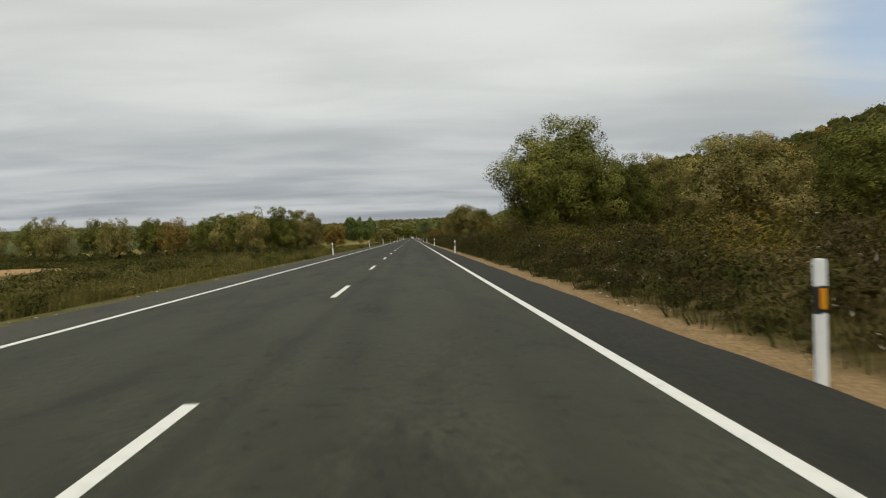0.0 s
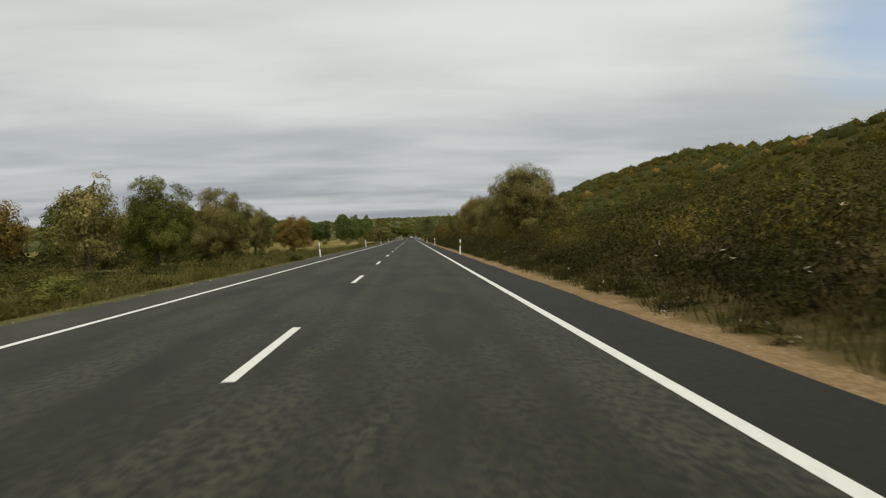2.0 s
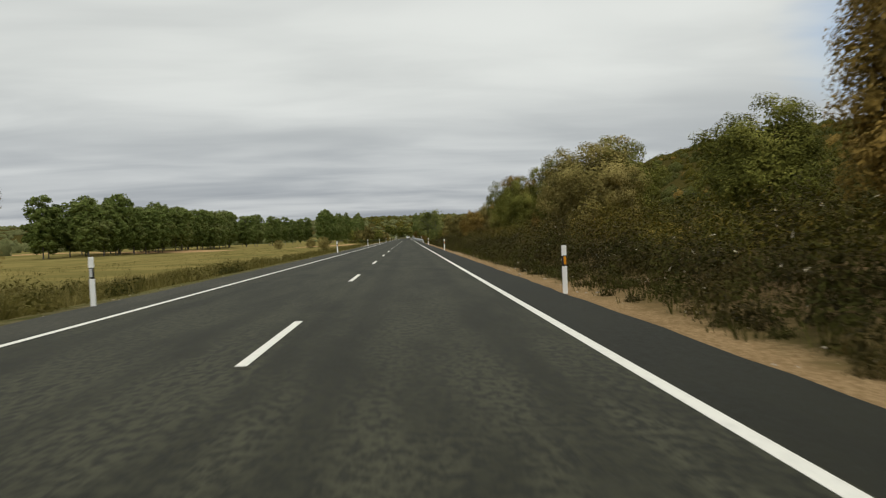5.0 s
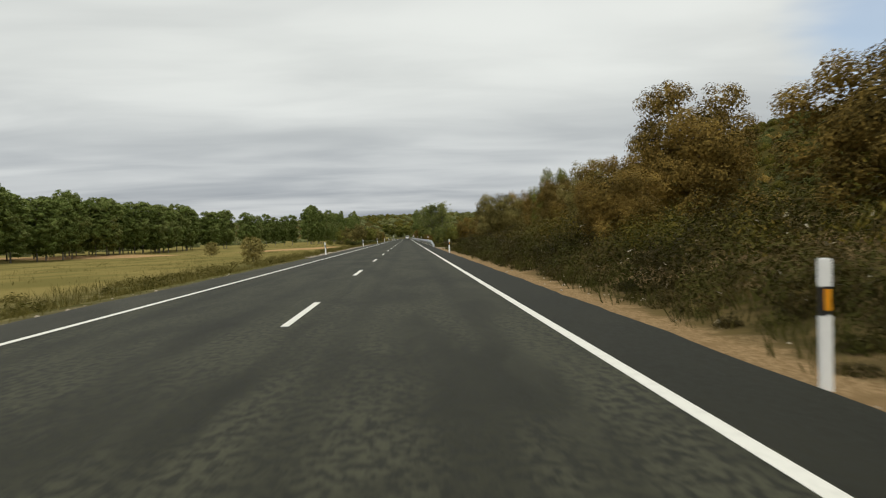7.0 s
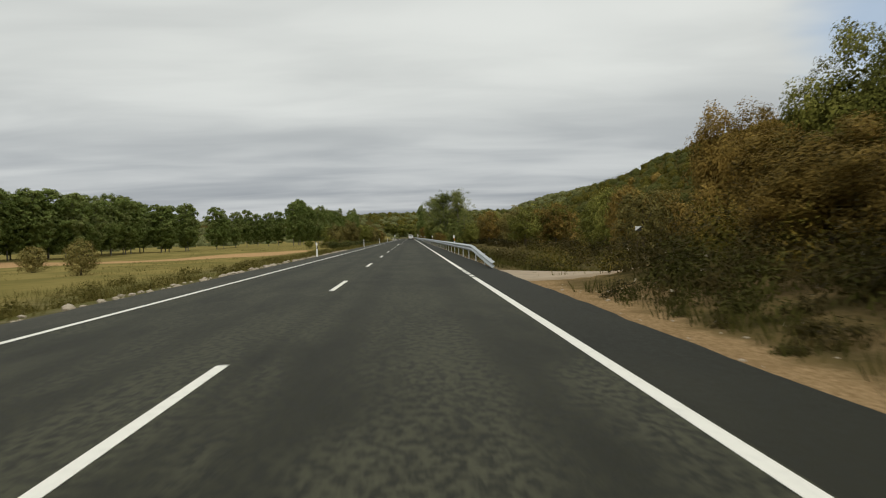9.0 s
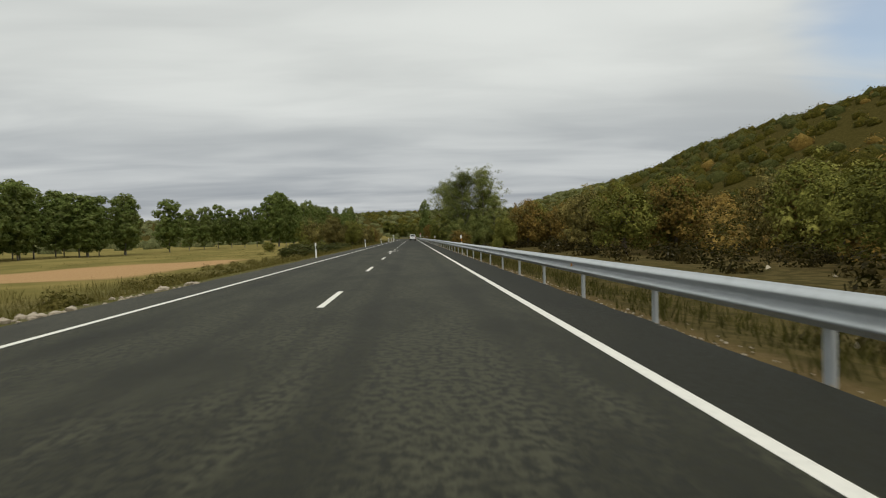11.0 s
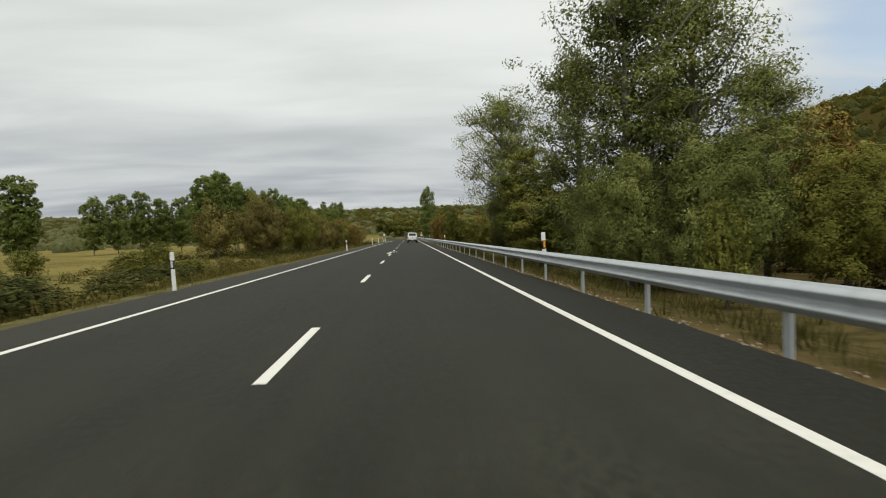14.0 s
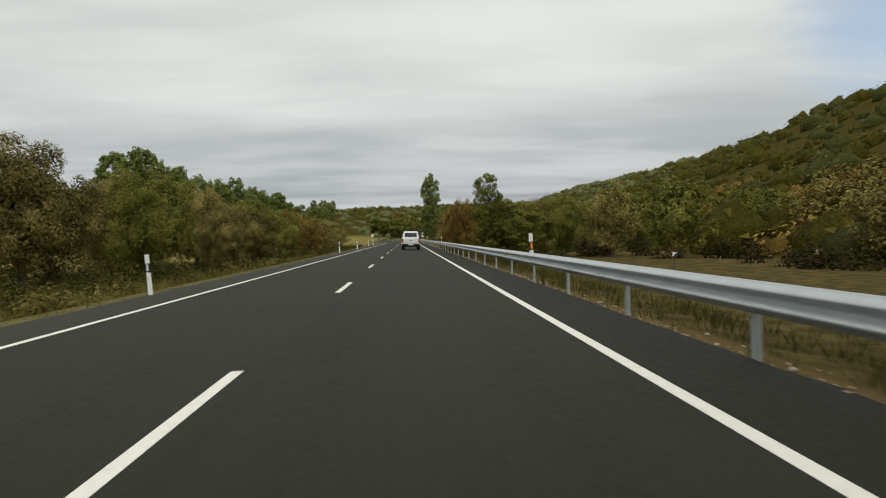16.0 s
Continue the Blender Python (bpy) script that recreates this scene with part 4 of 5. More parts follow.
# trees on the right, singly placed
for x, y, h, r, kind in (
        (12.1, 57.5, 8.9, 4.9, 0), (17.3, 58.6, 6.6, 2.6, 0), (19.6, 62.0, 6.9, 2.8, 1), (21.5, 51.0, 6.7, 3.8, 0), (25.5, 60.0, 7.6, 4.4, 1), (31.0, 50.0, 7.6, 4.4, 0), (17.0, 40.0, 5.4, 3.2, 1),
        (25.0, 40.0, 6.6, 4.0, 0),
        (9.3, 115.0, 6.1, 2.9, 1), (13.0, 128.0, 4.6, 2.4, 2), (15.1, 147.0, 6.8, 2.5, 0), (9.9, 151.0, 6.0, 2.3, 1), (10.4, 163.0, 6.2, 2.5, 2),
        (12.4, 194.0, 6.6, 3.6, 1), (16.0, 181.0, 6.2, 3.0, 0), (17.5, 206.0, 8.4, 3.6, 0), (16.0, 219.0, 8.2, 3.4, 0), (10.9, 216.0, 6.2, 2.3, 0), (13.4, 228.0, 5.6, 3.0, 2),
        (9.4, 238.0, 3.9, 1.7, 2), (17.5, 251.0, 9.0, 4.2, 2), (14.5, 261.0, 6.2, 2.3, 1), (9.9, 276.0, 4.8, 2.5, 1), (9.4, 281.0, 3.2, 1.8, 2), (17.0, 282.0, 6.5, 3.0, 2), (18.9, 294.5, 8.2, 3.2, 0), (15.6, 297.5, 6.2, 2.7, 2), (12.5, 285.0, 2.8, 1.6, 1),
        (21.5, 403.0, 6.2, 3.8, 1), (26.0, 388.0, 6.0, 3.6, 2), (30.0, 372.0, 6.5, 3.8, 0), (27.0, 352.0, 6.0, 3.6, 2), (22.0, 330.0, 5.0, 3.0, 1),
        (25.0, 316.0, 5.4, 3.2, 2), (6.4, 523.0, 4.6, 1.6, 2), (27.0, 420.0, 7.0, 3.8, 0), (20.0, 436.0, 6.5, 3.4, 2), (23.0, 452.0, 7.0, 3.6, 1)):
    leaves, text = ((L_OAK, TXT_OAK), (L_OLIVE, TXT_OLIVE), (L_RUST, TXT_RUST))[kind]
    oak(x, y, h, r, leaves, text, "roadside oaks")
# hedge of oaks past the field on the right
rng = np.random.default_rng(5)
for i in range(54):
    y = 300.0 + i * 5.6 + rng.uniform(-2, 2)
    k = int(rng.integers(0, 3))
    oak(18.0 + rng.uniform(0, 13) + (4 if y < 380 else 7 if y > 458 else 0), y, rng.uniform(4.6, 6.4), rng.uniform(2.6, 3.6), (L_OAK, L_OLIVE, L_RUST)[k], (TXT_OAK, TXT_OLIVE, TXT_RUST)[k], "oaks along the hill foot")
bush(7.4, 409.0, 2.6, 1.5, L_RUST, "rust-brown bush behind the guard rail")
bush(9.2, 421.0, 3.0, 0.8, L_LIME, "yellow-green sapling behind the guard rail")
bush(10.5, 398.0, 1.8, 0.8, L_LIME, "yellow-green bush in the dry grass")
# poplars on the right
for x, y, h, r in ((9.4, 429.5, 14.0, 3.1), (12.4, 431.0, 14.4, 3.3), (8.7, 434.5, 12.0, 2.6), (13.8, 428.0, 9.6, 2.2), (13.2, 436.0, 11.0, 2.4),
                   (8.2, 455.8, 14.5, 3.5), (9.4, 459.5, 11.8, 2.4), (9.0, 652.0, 12.0, 3.0)):
    poplar(x, y, h, r, group="poplars beside the guard rail")
poplar(7.6, 640.0, 19.0, 2.9, L_STAND, True, "tall dark poplar where the road bends")
poplar(8.9, 446.0, 7.6, 2.5, L_LIME, True, label="young poplar with yellow-green leaves")
for x, y, h, r in ((11.6, 444.0, 4.2, 1.7), (7.2, 506.5, 6.5, 1.2), (8.6, 508.0, 5.0, 1.8), (10.4, 511.0, 5.0, 1.9), (9.6, 515.0, 5.2, 2.2)):
    poplar(x, y, h, r, L_LIME, True, label="young poplar with yellow-green leaves")
for x, y, h, r in ((8.5, 453.2, 5.4, 1.9), (9.8, 450.5, 4.6, 1.9), (8.2, 427.0, 4.4, 1.8), (11.4, 426.0, 5.0, 2.2), (14.8, 425.0, 4.4, 2.2), (12.5, 441.0, 5.0, 2.4), (16.0, 445.0, 5.4, 2.6), (12.0, 449.0, 4.6, 2.2), (14.0, 457.0, 4.6, 2.4), (11.5, 463.0, 3.6, 2.0), (10.2, 460.5, 5.8, 2.0), (12.2, 462.0, 6.4, 2.4)):
    plant("bush", OAKS[int(x + y) % 4], L_GREEN if y > 448 else L_POPLAR if x < 13 else L_OAK, x, y, h, r, x + y, "leafy green thicket under the poplars", "thicket under the poplars")
for x, y, h, r, k in ((15.0, 519.0, 4.8, 2.4, 0), (18.5, 515.0, 5.2, 2.6, 1), (21.5, 508.0, 5.4, 2.8, 0), (13.3, 523.0, 4.6, 2.2, 2), (10.0, 530.0, 4.6, 2.4, 2), (9.0, 542.0, 4.8, 2.4, 1), (9.5, 556.0, 5.0, 2.6, 0), (9.0, 572.0, 5.0, 2.6, 2), (9.0, 590.0, 5.4, 2.8, 1), (9.4, 610.0, 6.0, 3.0, 0)):
    oak(x, y, h, r, (L_OAK, L_OLIVE, L_RUST)[k], (TXT_OAK, TXT_OLIVE, TXT_RUST)[k], "roadside oaks")

# oaks on the left
for x, y, h, r, kind in (
        (-18.5, 143.0, 6.6, 3.6, 1), (-20.4, 128.8, 6.6, 3.2, 0), (-24.0, 124.0, 6.4, 3.0, 1), (-28.5, 133.0, 6.4, 3.6, 0), (-23.0, 150.0, 5.6, 3.0, 0),
        (-20.6, 168.5, 5.8, 2.9, 1), (-17.0, 180.0, 4.9, 3.2, 2), (-33.0, 142.0, 6.2, 3.6, 1), (-38.0, 150.0, 6.2, 3.6, 0), (-44.0, 147.0, 6.2, 3.6, 2),
        (-50.0, 153.0, 6.4, 3.8, 0), (-56.0, 149.0, 6.4, 3.8, 1), (-31.0, 154.0, 6.2, 3.4, 1), (-62.0, 155.0, 6.6, 4.0, 0), (-30.0, 164.0, 5.6, 3.0, 0),
        (-68.0, 150.0, 6.6, 4.0, 1), (-75.0, 156.0, 6.8, 4.2, 0), (-42.0, 160.0, 6.0, 3.6, 0), (-27.0, 172.0, 5.0, 2.8, 1), (-82.0, 152.0, 6.6, 4.0, 1),
        (-90.0, 158.0, 7.0, 4.4, 0), (-37.0, 168.0, 5.8, 3.4, 2), (-98.0, 154.0, 7.0, 4.4, 1), (-106.0, 160.0, 7.0, 4.4, 0), (-46.0, 172.0, 6.0, 3.6, 1), (-55.0, 166.0, 6.2, 3.8, 0),
        (-16.7, 491.0, 6.6, 3.4, 1), (-12.8, 497.0, 5.4, 2.8, 0), (-10.4, 503.0, 3.4, 1.8, 1), (-10.6, 513.0, 4.0, 2.2, 1), (-11.0, 527.0, 4.2, 2.2, 0), (-10.4, 545.0, 3.8, 2.2, 2), (-11.0, 560.0, 4.2, 2.4, 1), (-10.8, 575.0, 4.0, 2.4, 1), (-20.5, 486.0, 5.6, 3.0, 1), (-13.5, 508.0, 5.2, 2.6, 1), (-17.5, 503.0, 5.6, 3.0, 1),
        (-12.4, 521.0, 5.0, 2.6, 0), (-16.0, 530.0, 5.4, 3.0, 1), (-11.6, 538.0, 4.6, 2.4, 2), (-12.5, 552.0, 4.8, 2.6, 1), (-14.0, 568.0, 5.0, 2.8, 0),
        (-12.0, 584.0, 4.6, 2.6, 1), (-14.0, 602.0, 5.0, 2.8, 1), (-24.0, 498.0, 5.2, 3.0, 0), (-15.0, 622.0, 5.0, 3.0, 0), (-17.0, 645.0, 5.0, 3.0, 1)):
    leaves, text = ((L_OAK, TXT_OAK), (L_OLIVE, TXT_OLIVE), (L_RUST, TXT_RUST))[kind]
    oak(x, y, h, r, leaves, text, "oaks in the meadow")
for x, y, h, r in ((-13.6, 284.0, 2.7, 1.45), (-20.6, 318.0, 2.5, 1.3), (-9.0, 395.0, 1.6, 2.2), (-12.5, 404.0, 1.4, 1.4), (-9.8, 412.0, 1.3, 1.2),
                   (-10.5, 425.0, 1.3, 1.3), (-8.3, 407.0, 1.3, 1.6), (-8.1, 413.5, 1.4, 1.8), (-8.0, 419.5, 1.3, 1.7), (-8.4, 428.0, 1.1, 1.5), (-9.2, 434.0, 1.2, 1.6), (-16.0, 432.0, 1.6, 1.4), (-13.5, 442.0, 1.8, 1.2), (-11.5, 446.0, 1.1, 1.1), (-8.0, 57.0, 1.1, 0.8), (-7.4, 84.0, 1.0, 0.8),
                   (-19.0, 462.0, 2.2, 1.5), (-24.0, 452.0, 2.0, 1.4), (-30.0, 330.0, 2.4, 1.4)):
    bush(x, y, h, r, L_GREEN if 380 < y < 440 else L_OAK if y < 100 or y > 440 else L_OLIVE)
# the long poplar row across the meadow
rng = np.random.default_rng(9)
y = 322.0
while y < 600.0:
    if not (512 < y < 606):
        poplar(-75.0 + rng.uniform(-4, 4), y, rng.uniform(13.5, 17.0), rng.uniform(3.6, 4.6), leaves=L_STAND, slim=True, group="poplar row in the meadow")
        if y < 500 or y > 606:
            poplar(-86.0 + rng.uniform(-4, 4), y + 3, rng.uniform(13.5, 17.0), rng.uniform(3.6, 4.6), leaves=L_STAND, slim=True, group="poplar row in the meadow")
    y += rng.uniform(4.6, 7.8)
for k in range(6):
    poplar(-84.0 + 3.8 * k, 602.0 + 6.5 * k, 17.0 + (k % 3), 4.0, leaves=L_STAND, slim=True, group="poplar wood beyond the meadow")
for x, y in ((-70.0, 537.5), (-75.0, 517.0)):
    poplar(x, y, 16.8, 4.6, leaves=L_STAND, slim=True, group="poplar row in the meadow")
y = 584.0
while y < 930.0:
    poplar(-49.0 + rng.uniform(-4, 4), y, rng.uniform(18.5, 22.5), rng.uniform(3.6, 4.6), leaves=L_STAND, slim=True, group="poplar wood beyond the meadow")
    y += rng.uniform(6.0, 9.0) * (1.0 if y < 720 else 1.6)
poplar(-72.0, 1030.0, 15.0, 3.0, slim=True, label="very tall slender poplar far off")
poplar(-58.0, 1040.0, 14.0, 3.0, slim=True, label="very tall slender poplar far off")

# scrub beside the road
rng = np.random.default_rng(21)
rows = []
for y in np.arange(-12.0, 287.0, 0.55):
    tall = 1.0 + 0.25 * math.sin(y * 0.11) + 0.22 * math.sin(y * 0.31 + 1) + 0.12 * math.sin(y * 0.9)
    for u0, u1, r0, r1, h0, h1, odds in ((5.5, 6.3, 0.16, 0.34, 0.12, 0.40, 0.7), (6.0, 6.9, 0.35, 0.6, 0.35, 0.85, 0.8), (6.8, 8.0, 0.55, 0.9, 0.8, 1.35, 0.98), (7.8, 9.8, 0.7, 1.1, 1.15, 1.9, 0.95), (9.6, 13.5, 0.9, 1.5, 1.4, 2.5, 0.65)):
        if rng.uniform() < odds:
            rows.append((rng.uniform(u0, u1), y + rng.uniform(-0.5, 0.5), rng.uniform(r0, r1), rng.uniform(h0, h1) * max(0.65, tall) * (0.62 if y < 46 else 1.0)))
for y in np.arange(-8.0, 286.0, 0.5):
    if rng.uniform() < (0.3 if 24 < y < 40 else 0.72):
        rows.append((rng.uniform(6.7, 8.2), y + rng.uniform(-0.3, 0.3), rng.uniform(0.45, 0.8), rng.uniform(0.65, 1.2)))
for y in np.arange(40.5, 54.0, 0.4):
    rows.append((rng.uniform(6.9, 9.2), y + rng.uniform(-0.3, 0.3), rng.uniform(0.6, 0.95), rng.uniform(0.9, 1.5)))
rows = [row for row in rows if not (row[0] < 7.2 and row[1] > 284.0)]
for y in np.arange(295.0, 333.0, 0.9):
    for u0, u1, h in ((6.6, 9.0, 1.3), (8.5, 12.5, 1.9), (12.0, 16.0, 2.3)):
        if rng.uniform() < 0.6 - 0.4 * (y > 325):
            rows.append((rng.uniform(u0, u1), y, rng.uniform(0.6, 1.2), h * rng.uniform(0.7, 1.2)))
front = [row for row in rows if row[0] < 8.3]
back = [row for row in rows if row[0] >= 8.3]
brown = [row for i, row in enumerate(front) if i % 5 < 3]
green = [row for i, row in enumerate(front) if i % 5 >= 3]
scrub_field("verge_scrub", "dense brown rockrose scrub along the road", brown, L_SCRUB, rng, 0.12, 190, 0.72, fine=True)
scrub_field("green_scrub", "olive-green scrub mixed into the verge", green, L_BRUSH, rng, 0.12, 190, 0.72, fine=True)
scrub_field("bank_scrub", "taller brown-green scrub on the bank", back[::2], L_SCRUB, rng, 0.12, 300, 0.74, fine=True)
scrub_field("rusty_bank_scrub", "russet and olive scrub on the bank", back[1::2], L_HILL, rng, 0.12, 300, 0.74, fine=True)
# dry weeds where the scrub meets the bare edge
rows = []
for y in np.arange(-8.0, 284.0, 0.22):
    rows.append((rng.uniform(5.45, 6.7), y, rng.uniform(0.15, 0.4), rng.uniform(0.10, 0.36)))
grass_field("edge_weeds", "dry weeds along the foot of the scrub", rows, rng, 14, L_BRUSH)
rows = []
for y in np.arange(294.0, 640.0, 1.5):
    for u0, u1 in ((15.0, 20.0), (19.0, 27.0)):
        if rng.uniform() < 0.5 and not (464 < y < 512 and u0 < 18):
            rows.append((rng.uniform(u0, u1), y + rng.uniform(-1, 1), rng.uniform(0.8, 1.6), rng.uniform(1.0, 2.2)))
scrub_field("field_scrub", "brown-green scrub at the foot of the hill", rows, L_SCRUB, rng, 0.24, 150)
rows = []
for i in range(620):
    y = rng.uniform(-2, 192)
    rows.append((-rng.uniform(5.9, 14.0), y, rng.uniform(0.35, 0.9), rng.uniform(0.3, 0.8)))
for i in range(330):
    y = rng.uniform(8, 185)
    rows.append((-rng.uniform(9.0, 24.0), y, rng.uniform(0.7, 1.3), rng.uniform(0.8, 1.35)))
scrub_field("verge_brush", "low olive-green brush in the road verge", rows[::3], L_BRUSH, rng, 0.15, 150, 0.70, fine=True)
scrub_field("straw_brush", "straw-coloured tufts of broom and grass in the verge", [row for i, row in enumerate(rows) if i % 3], L_GRASS, rng, 0.15, 150, 0.70, fine=True)

hedge = [(-rng.uniform(8.6, 15.0), rng.uniform(478, 620), rng.uniform(0.7, 1.4), rng.uniform(0.7, 1.7)) for i in range(260)]
hedge += [(-rng.uniform(12.0, 26.0), rng.uniform(482, 520), rng.uniform(0.8, 1.4), rng.uniform(0.8, 1.7)) for i in range(110)]
scrub_field("hedge_brush", "olive-green undergrowth between the roadside oaks", hedge, L_BRUSH, rng, 0.16, 150, 0.70, fine=True)
belt = [(-20.0 - 95.0 * rng.uniform() ** 1.2, rng.uniform(137, 158), rng.uniform(1.2, 2.2), rng.uniform(1.2, 2.8)) for i in range(170)]
scrub_field("belt_scrub", "olive scrub under the oaks beyond the ploughed field", belt, L_BRUSH, rng, 0.26, 110, 0.74, 0.85, inner=0.7)
rows = [(-rng.uniform(13.0, 33.0), rng.uniform(28, 128), rng.uniform(0.7, 1.4), rng.uniform(0.25, 0.6)) for i in range(420)]
rows = [row for row in rows if row[0] > -26.5 or row[1] < 57.0 or row[1] > 89.0]
rows += [(-rng.uniform(26.0, 80.0), rng.uniform(90, 136), rng.uniform(0.8, 1.6), rng.uniform(0.4, 0.9)) for i in range(420)]
scrub_field("field_brush", "olive and straw brush over the fallow field", rows, L_BRUSH, rng, 0.2, 120, 0.72)

# bushes all over the hillside
rng = np.random.default_rng(33)
near, far = [], []
while len(far) < 4600:
    y = 12.0 + 1430.0 * rng.uniform() ** 1.25
    u = 13.0 + 230.0 * rng.uniform() ** 1.5
    if y > 292 and u < 26 or y < 40 and u < 45 or y < 290 and u < 17:
        continue
    big = rng.uniform() ** 2
    k = 1.0 if y < 290 else 1.35
    row = (u + float(centre(y)), y, (1.5 + 2.3 * big) * k, (1.4 + 3.4 * big) * k)
    (near if u < 85 and y < 480 else far).append(row)
while len(near) < 2900:
    y, u = rng.uniform(40, 480), 17.0 + 68.0 * rng.uniform() ** 1.3
    if y > 292 and u < 26:
        continue
    big = rng.uniform() ** 2
    near.append((u, y, 1.1 + 1.7 * big, 1.0 + 2.0 * big))
third = [int(rng.integers(0, 10 if row[1] < 620 else 8)) for row in far]
for name, label, picks, leaves in (("hill_scrub", "olive-brown oak scrub covering the hillside", (0, 1, 2, 3, 8), L_HILL),
                                   ("green_hill_scrub", "dark green bushes scattered over the hillside", (4, 5, 6, 7), L_GREEN),
                                   ("rusty_hill_scrub", "rust-coloured oak scrub on the hillside", (9,), L_RUST)):
    scrub_field(name, label, [row for row, k in zip(far, third) if k in picks], leaves, rng, 0.40, 40, 0.82, 0.85, inner=0.7)
scrub_field("slope_scrub", "olive and brown bushes on the near slope", near, L_SLOPE, rng, 0.21, 74, 0.80, 0.85, inner=0.6)
rng = np.random.default_rng(37)
rows = []
while len(rows) < 2600:
    x, y = rng.uniform(-620, 420), rng.uniform(840, 1280)
    if abs(x - float(centre(y))) < 9:
        continue
    rows.append((x, y, rng.uniform(3.0, 6.0), rng.uniform(2.0, 4.5)))
while len(rows) < 3500:
    x, y = rng.uniform(-420, -110), rng.uniform(60, 1000)
    if rng.uniform() < (x + 420) / 420:
        continue
    rows.append((x, y, rng.uniform(3.0, 5.0), rng.uniform(4.0, 8.0)))
scrub_field("far_woods", "distant dark green woods, paled by haze painted into the leaves", rows, L_FAR_HAZE, rng, 0.85, 14, 0.9, 0.85, inner=0.8)

rng = np.random.default_rng(39)
rows = []
while len(rows) < 700:
    y = rng.uniform(292, 760)
    x = rng.uniform(27, 80)
    if rng.uniform() < 0.5 + 0.5 * math.sin(y * 0.06 + x * 0.11):
        rows.append((x, y, rng.uniform(1.6, 3.0), rng.uniform(2.2, 4.6)))
scrub_field("rusty_scrub", "rust-brown oak scrub on the lower slope", rows, L_RUST, rng, 0.32, 100, 0.74, 0.85, inner=0.7)

rng = np.random.default_rng(43)
rows = []
for i in range(1500):
    rows.append((-rng.uniform(5.9, 13.0), rng.uniform(-8, 196), rng.uniform(0.15, 0.4), rng.uniform(0.35, 0.7)))
grass_field("tall_grass", "tall dry grass in the verge", rows, rng, 18, L_GRASS)

# grass
rng = np.random.default_rng(45)
rows = []
for y in np.arange(-10.0, 540.0, 0.22):
    for u0, u1, h in ((-6.4, -5.15, 0.24), (-8.2, -6.0, 0.42), (-12.0, -7.5, 0.42)):
        clump = 0.6 + 0.5 * math.sin(y * 0.9 + u0) * math.sin(y * 0.23)
        rows.append((rng.uniform(u0, u1), y + rng.uniform(-0.3, 0.3), rng.uniform(0.15, 0.45), h * rng.uniform(0.4, 1.1) * max(0.35, clump)))
    if y > 294:
        rows.append((rng.uniform(5.3, 10.0), y, rng.uniform(0.12, 0.35), rng.uniform(0.10, 0.28)))
    elif rng.uniform() < 0.25:
        rows.append((rng.uniform(5.6, 6.9), y, rng.uniform(0.1, 0.25), rng.uniform(0.1, 0.3)))
grass_field("verge_grass", "dry yellow-green grass along the road", rows, rng, 5, L_GRASS)


rows = []
for y in np.arange(295.0, 540.0, 0.17):
    rows.append((rng.uniform(5.0, 6.6), y, rng.uniform(0.12, 0.35), rng.uniform(0.10, 0.34)))
    rows.append((rng.uniform(6.0, 11.0), y, rng.uniform(0.2, 0.5), rng.uniform(0.15, 0.42)))
grass_field("rail_grass", "dry straw and olive grass behind the guard rail", rows, rng, 9, L_BRUSH)
rows = []
while len(rows) < 4200:
    x, y = -rng.uniform(5.6, 14.0) if rng.uniform() < 0.55 else -12.0 - 34.0 * rng.uniform() ** 1.4, rng.uniform(186, 500)
    if 360 < y < 404 and x < -13:
        continue
    if math.sin(x * 0.5 + y * 0.13) + math.sin(y * 0.31 - x * 0.2) < -0.6:
        continue
    near = x > -14
    rows.append((x, y, rng.uniform(0.3, 0.8), rng.uniform(0.18, 0.5 if near else 0.3)))
grass_field("meadow_grass", "coarse yellow-olive grass over the meadow's edge", rows, rng, 7, L_GRASS)
rows = [(-rng.uniform(6.2, 13.0), rng.uniform(180, 480), rng.uniform(0.3, 0.8), rng.uniform(0.25, 0.7)) for i in range(330)]
rows += [(-rng.uniform(6.4, 20.0), rng.uniform(425, 522), rng.uniform(0.4, 1.0), rng.uniform(0.3, 0.8)) for i in range(230)]
scrub_field("meadow_brush", "low olive-brown brush on the meadow slope", rows, L_GRASS, rng, 0.16, 150, 0.68)


# trees where the road bends away
for x, y, h, r in ((-12.0, 880.0, 11.0, 4.0), (-5.0, 870.0, 12.0, 4.4), (2.0, 884.0, 11.0, 4.2), (9.0, 868.0, 12.0, 4.4), (-18.0, 905.0, 11.0, 4.0), (16.0, 860.0, 10.0, 4.0), (22.0, 846.0, 10.0, 4.0)):
    poplar(x, y, h, r, L_LIME, True, "leafy green poplar at the bend", "trees at the bend")


